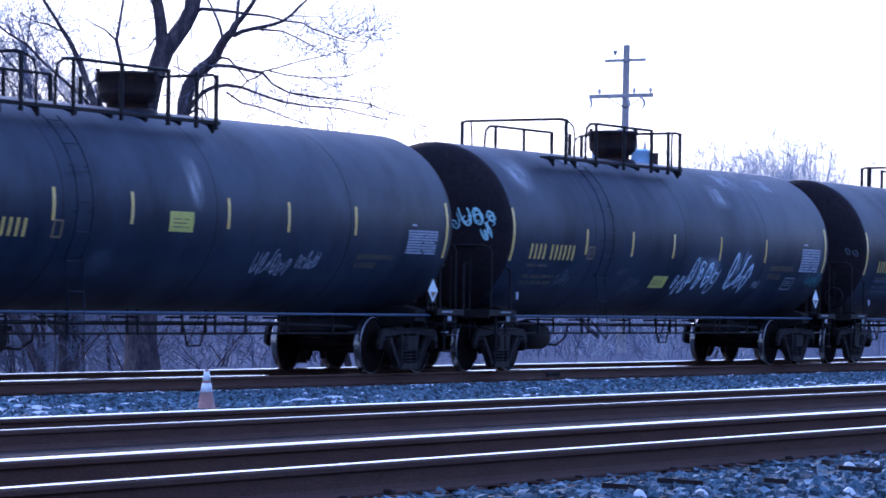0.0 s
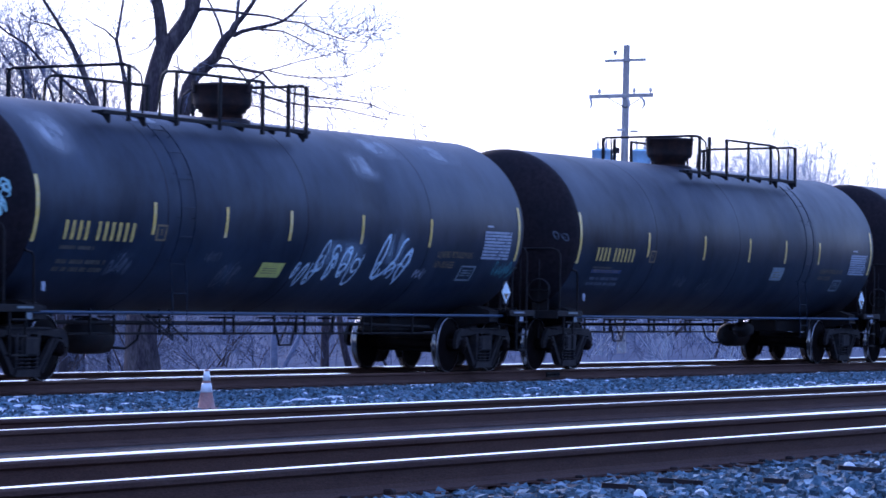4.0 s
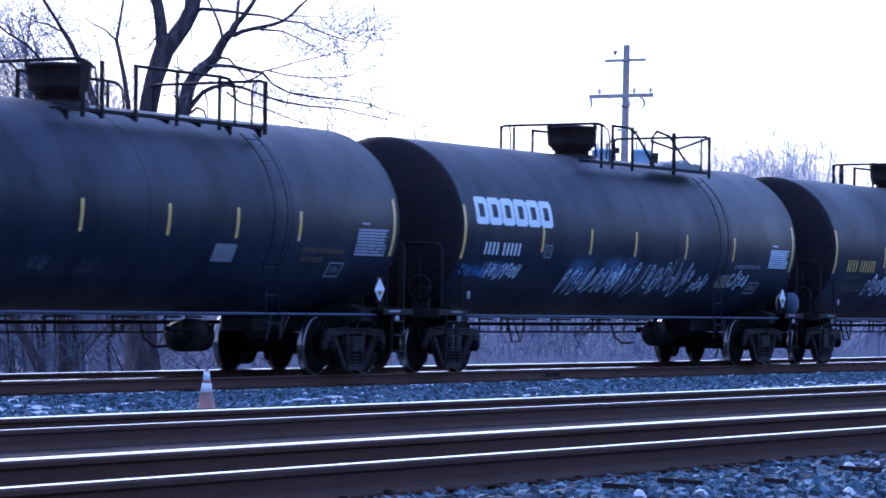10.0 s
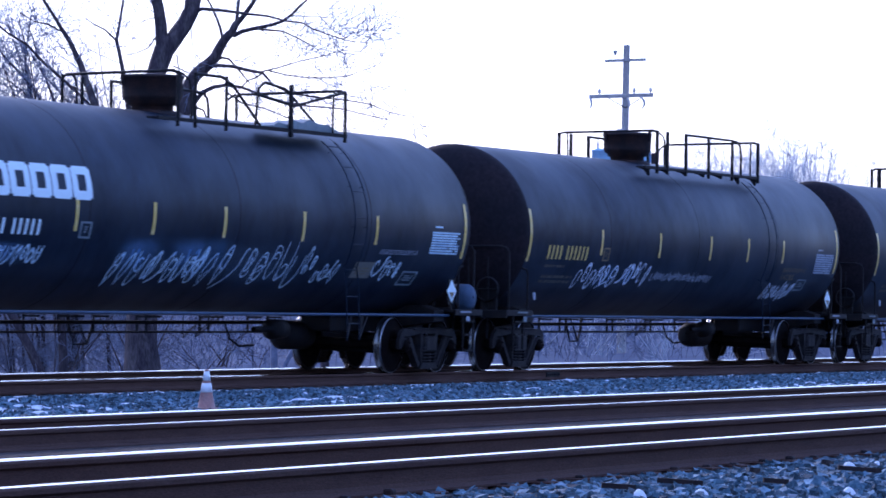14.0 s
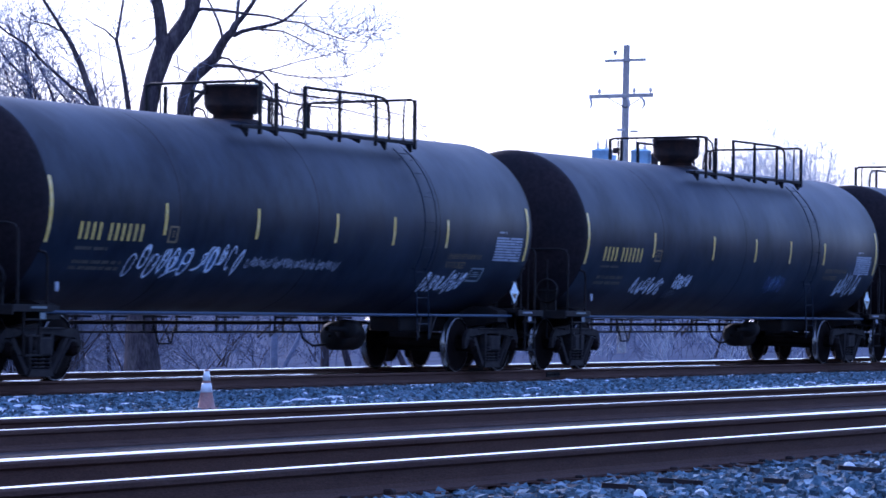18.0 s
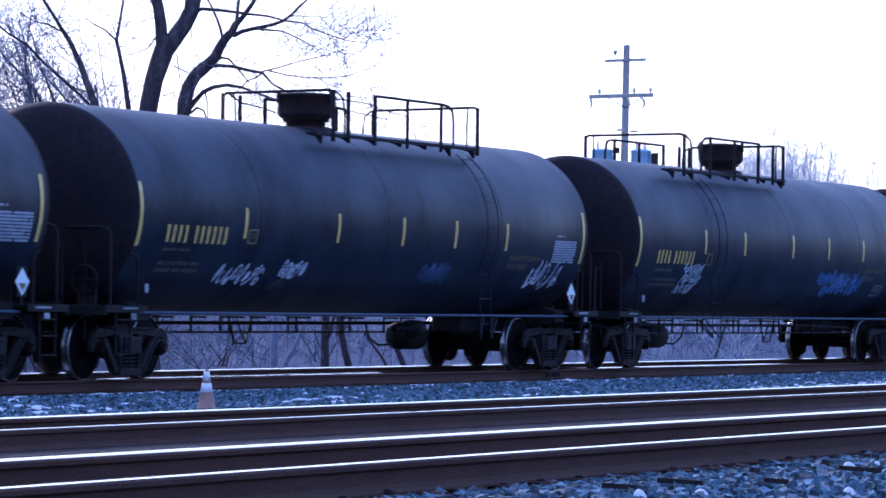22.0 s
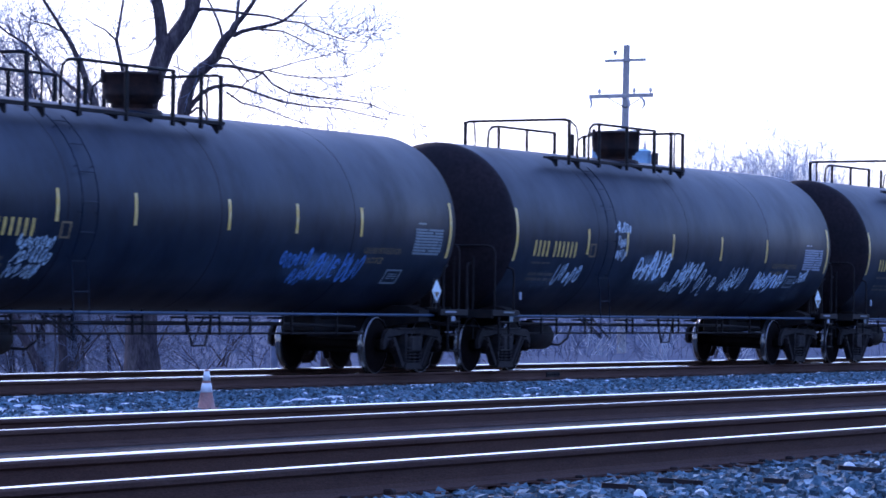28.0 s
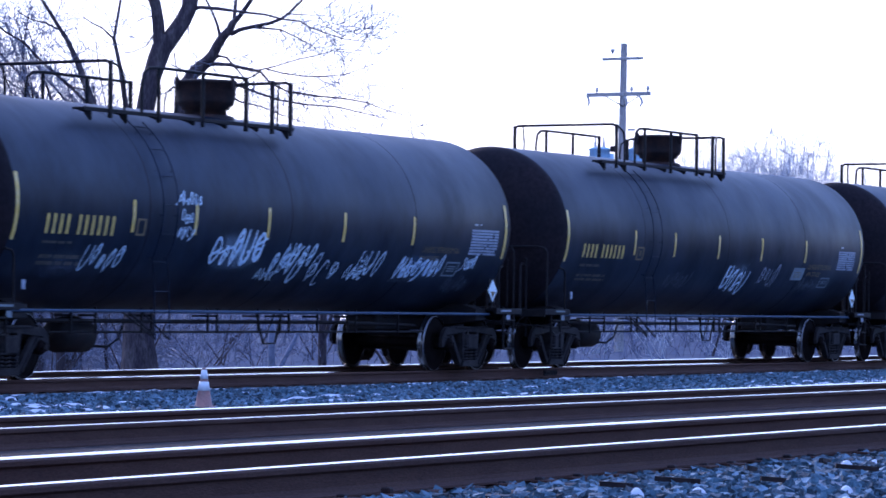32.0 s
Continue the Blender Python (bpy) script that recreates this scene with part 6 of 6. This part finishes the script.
mark(7, "paint", -3.70, -2.93, 2.41, 2.61, 4, 0.06, 801, PALE_SPRAY)
mark(7, "paint", -3.57, -3.18, 2.17, 2.35, 3, 0.06, 802, PALE_SPRAY)
mark(7, "paint", -3.62, -3.11, 1.93, 2.13, 4, 0.055, 803, PALE_SPRAY)
mark(7, "paint", -6.11, -4.97, 1.46, 1.85, 6, 0.045, 804, LIGHT_BLUE)
mark(7, "paint", -2.44, -1.48, 1.54, 2.02, 5, 0.10, 805, PALE_SPRAY)
mark(7, "paint", -1.80, -0.77, 1.58, 2.13, 4, 0.10, 806, PALE_SPRAY)
mark(7, "paint", -0.66, -0.01, 1.39, 1.56, 4, 0.04, 807, LIGHT_BLUE)
mark(7, "paint", -0.40, 0.74, 1.38, 1.89, 6, 0.055, 808, LIGHT_BLUE)
mark(7, "paint", -0.00, 1.05, 1.60, 2.03, 5, 0.055, 809, LIGHT_BLUE)
mark(7, "paint", 0.97, 2.09, 1.31, 1.87, 8, 0.04, 810, LIGHT_BLUE)
mark(7, "paint", 2.32, 3.07, 1.41, 1.69, 4, 0.05, 811, LIGHT_BLUE)
mark(7, "paint", 2.62, 3.59, 1.50, 1.96, 6, 0.05, 812, LIGHT_BLUE)
mark(7, "paint", 4.14, 5.88, 1.47, 1.82, 8, 0.07, 813, PALE_SPRAY)
mark(7, "paint", 4.10, 4.95, 1.41, 1.48, 4, 0.03, 814, GREY_SPRAY)
mark(7, "paint", 6.63, 7.16, 1.63, 1.86, 3, 0.05, 815, PALE_SPRAY)
mark(7, "paint", 6.33, 7.35, 1.26, 1.53, 6, 0.04, 816, GREY_SPRAY)
mark(7, "words", 4.89, 6.33, 1.88, 1.99, "LIQUEFIED PETROLEUM GAS", STENCIL_DIM)
mark(7, "words", 4.83, 5.60, 1.77, 1.84, "NON-ODORIZED", STENCIL_DIM)
mark(7, "frame", 5.99, 6.53, 1.52, 1.76, WHITE_DIM)
mark(7, "panel", 6.72, 7.84, 1.89, 2.41, WHITE_DIM)
MARKS[8] = ((-4.97, -2.93, -0.55, 1.91, 4.57), [])
mark(8, "number", -7.47, -5.42, 1.93, 2.17, (4, 6))
mark(8, "print", -7.41, -6.49, 1.77, 1.85, 1, SMALL_PRINT)
mark(8, "print", -7.35, -5.95, 1.52, 1.67, 2, SMALL_PRINT)
mark(8, "frame", -4.84, -4.50, 1.92, 2.16, STENCIL_DIM)
mark(8, "paint", -2.94, -1.62, 1.44, 1.75, 6, 0.04, 901, GREY_SPRAY)
mark(8, "paint", 0.17, 1.53, 1.38, 1.95, 6, 0.07, 902, PALE_SPRAY)
mark(8, "paint", 2.16, 3.22, 1.53, 1.98, 5, 0.045, 903, WHITE_DIM)
mark(8, "sign", 4.03, 4.72, 1.65, 1.90, PALE_SIGN)
mark(8, "paint", 4.66, 5.85, 1.44, 1.68, 5, 0.04, 904, GREY_SPRAY)
mark(8, "words", 4.83, 6.33, 1.86, 1.98, "LIQUEFIED PETROLEUM GAS", STENCIL_DIM)
mark(8, "words", 4.90, 5.75, 1.74, 1.83, "NON-ODORIZED", STENCIL_DIM)
mark(8, "frame", 5.91, 6.49, 1.51, 1.72, WHITE_DIM)
mark(8, "panel", 6.66, 7.74, 1.89, 2.38, WHITE_DIM)
MARKS[0][1].insert(0, ("number", -7.40, -5.35, 1.90, 2.15, (4, 6)))
MARKS[9] = (MARKS[6][0], [("number", -7.40, -5.35, 1.90, 2.15, (4, 6)), ("print", -7.35, -6.4, 1.76, 1.85, 1, SMALL_PRINT), ("print", -7.3, -5.9, 1.48, 1.67, 2, SMALL_PRINT)])
LABELS = ["black tank car with a yellow sign and pale graffiti", "black tank car with pale blue graffiti and teal head scrawl",
          "plain black tank car with a pale pasted sign", "black tank car with white blocks, blue graffiti, bent rails",
          "black tank car with white scrawled graffiti tags", "black tank car with small white graffiti near its ends",
          "black tank car with bright blue graffiti", "black tank car covered in pale blue graffiti",
          "black tank car with one bright pale graffiti tag", "black tank car with yellow reflective stripes"]
for i, car in enumerate(CARS):
    mark_car(car, *MARKS[i], ink=WHITE if i == 3 else None, rise={0: 0.165, 6: 0.15}.get(i, 0.035))
    tagged(car, LABELS[i])
# paint mist round the graffiti, dust and rub marks
for c, x0, x1, z0, z1, mat in ((1, 0.45, 2.3, 1.55, 2.12, PALE_MIST), (1, 2.75, 3.85, 1.62, 2.30, PALE_MIST), (1, -2.5, -1.8, 1.25, 1.70, GREY_MIST), (1, -5.9, -5.1, 1.40, 1.80, GREY_MIST),
                               (3, -3.6, -2.1, 1.40, 2.02, BLUE_MIST), (3, -2.3, 0.2, 1.40, 2.05, BLUE_MIST), (3, -8.1, -5.5, 1.50, 1.86, BLUE_MIST), (3, -0.6, 2.5, 1.30, 1.95, GREY_MIST),
                               (4, -5.0, -3.8, 1.38, 1.86, BLUE_MIST), (4, -3.7, -2.9, 1.45, 1.86, BLUE_MIST), (7, -2.5, -0.7, 1.46, 2.12, PALE_MIST), (7, 4.1, 5.9, 1.42, 1.88, BLUE_MIST),
                               (7, -7.2, -5.9, 1.30, 1.75, GREY_MIST), (8, 0.1, 1.6, 1.36, 2.0, PALE_MIST), (5, 1.5, 2.9, 1.40, 1.80, BLUE_MIST), (6, 2.1, 5.2, 1.36, 1.90, BLUE_MIST),
                               (1, -7.9, -6.6, 2.95, 3.74, DUST_MIST), (1, -4.6, -3.2, 3.55, 3.85, DUST_MIST), (1, 2.8, 4.4, 3.35, 3.80, DUST_MIST), (1, 5.0, 6.9, 3.35, 3.80, DUST_MIST),
                               (1, 1.9, 3.1, 2.95, 3.55, DUST_MIST), (0, -0.9, -0.3, 2.30, 3.25, DUST_MIST), (0, -3.6, -2.7, 1.35, 1.80, GREY_MIST)):
    mist_patch(CARS[c], x0, x1, z0, z1, mat)
head_scrawl(CARS[1], -1.36, -0.36, 2.38, 2.72, 6, 0.045, 21, TEAL_PALE, "pale teal graffiti scrawl on the tank head")
head_scrawl(CARS[1], -1.28, -1.10, 2.20, 2.45, 1, 0.05, 22, TEAL_PALE, "pale teal graffiti scrawl on the tank head")
head_scrawl(CARS[2], -1.40, -1.15, 2.22, 2.42, 4, 0.02, 23, GREY_SPRAY, "faint grey scrawl on the tank head")
tank_air = part("air_tank", Geo().turned([(-1.42, 0.02), (-1.41, 0.15), (-1.37, 0.20), (-1.32, 0.225), (-1.10, 0.225), (-1.05, 0.20), (-1.01, 0.15), (-1.0, 0.02)], "y", (8.68, 0, 1.20), 28), SILVER, CARS[3], "dull grey-blue air tank on the end platform")
part("tank_strap", Geo().turned([(-1.20, 0.228), (-1.18, 0.232), (-1.16, 0.228)], "y", (8.68, 0, 1.20), 28), FRAME, tank_air)
build_trees()
build_pole()
build_unseen_bank()
build_track("track_front", NEAR_Y, NEAR_Z, 0.08, 0.2, "rusty rails with bright polished heads on dark ties", (12, 36), (9.0, 48.0))
build_track("track_middle", MID_Y, MID_Z, 0.08, 0.2, "rusty rails with bright polished heads on dark ties", (22, 58), (11.0, 62.0))
build_track("track_train", FAR_Y, FAR_Z - CROSS_LEVEL, 0.20, 0.17, "rusty rails under the train beside a snow ridge", (44, 98), (44.0, 66.2), 0.001, CROSS_LEVEL)
scatter_stones("ballast_stones", "loose grey crushed stone beside the front track", 20000, 11.0, 34.0, 5.0, 8.75, 0.025, STONE, None, 0.6)
scatter_stones("ballast_stones", "grey crushed stone between the tracks", 46000, 27.0, 92.0, 17.1, 26.7, 0.026, STONE, None, 0.8)
scatter_stones("ballast_stones", "grey crushed stone between the front tracks", 5000, 18.0, 58.0, 10.7, 14.4, 0.03, STONE)


def travelled(t):
    times = (0, 3.5, 7, 10.5, 14, 17.5, 21, 24.5, 28, 32)
    metres = (0, 14.11, 28.20, 42.33, 56.64, 71.07, 85.61, 100.05, 114.63, 131.36)
    return float(np.interp(t, times, metres))


def motions():
    """The train rolls steadily towards smaller x, and its wheelsets turn with it."""
    steps = [0, 3.5, 7, 10.5, 14, 17.5, 21, 24.5, 28, 32]
    turns = [32.0 * i / 208 for i in range(209)]
    for car, x in zip(CARS, CARS_X):
        walk(car, [(t, pose(x - travelled(t), CAR_Y, 0)) for t in steps])
        for truck in [o for o in car.children if o.name.startswith("truck")]:
            for ws in [o for o in truck.children if o.name.startswith("wheelset")]:
                ax = ws.location.x
                start = 40 * ax + x
                walk(ws, [(t, pose(ax, 0, WHEEL_R, 0, start - math.degrees(travelled(t) / WHEEL_R), 0)) for t in turns])


motions()
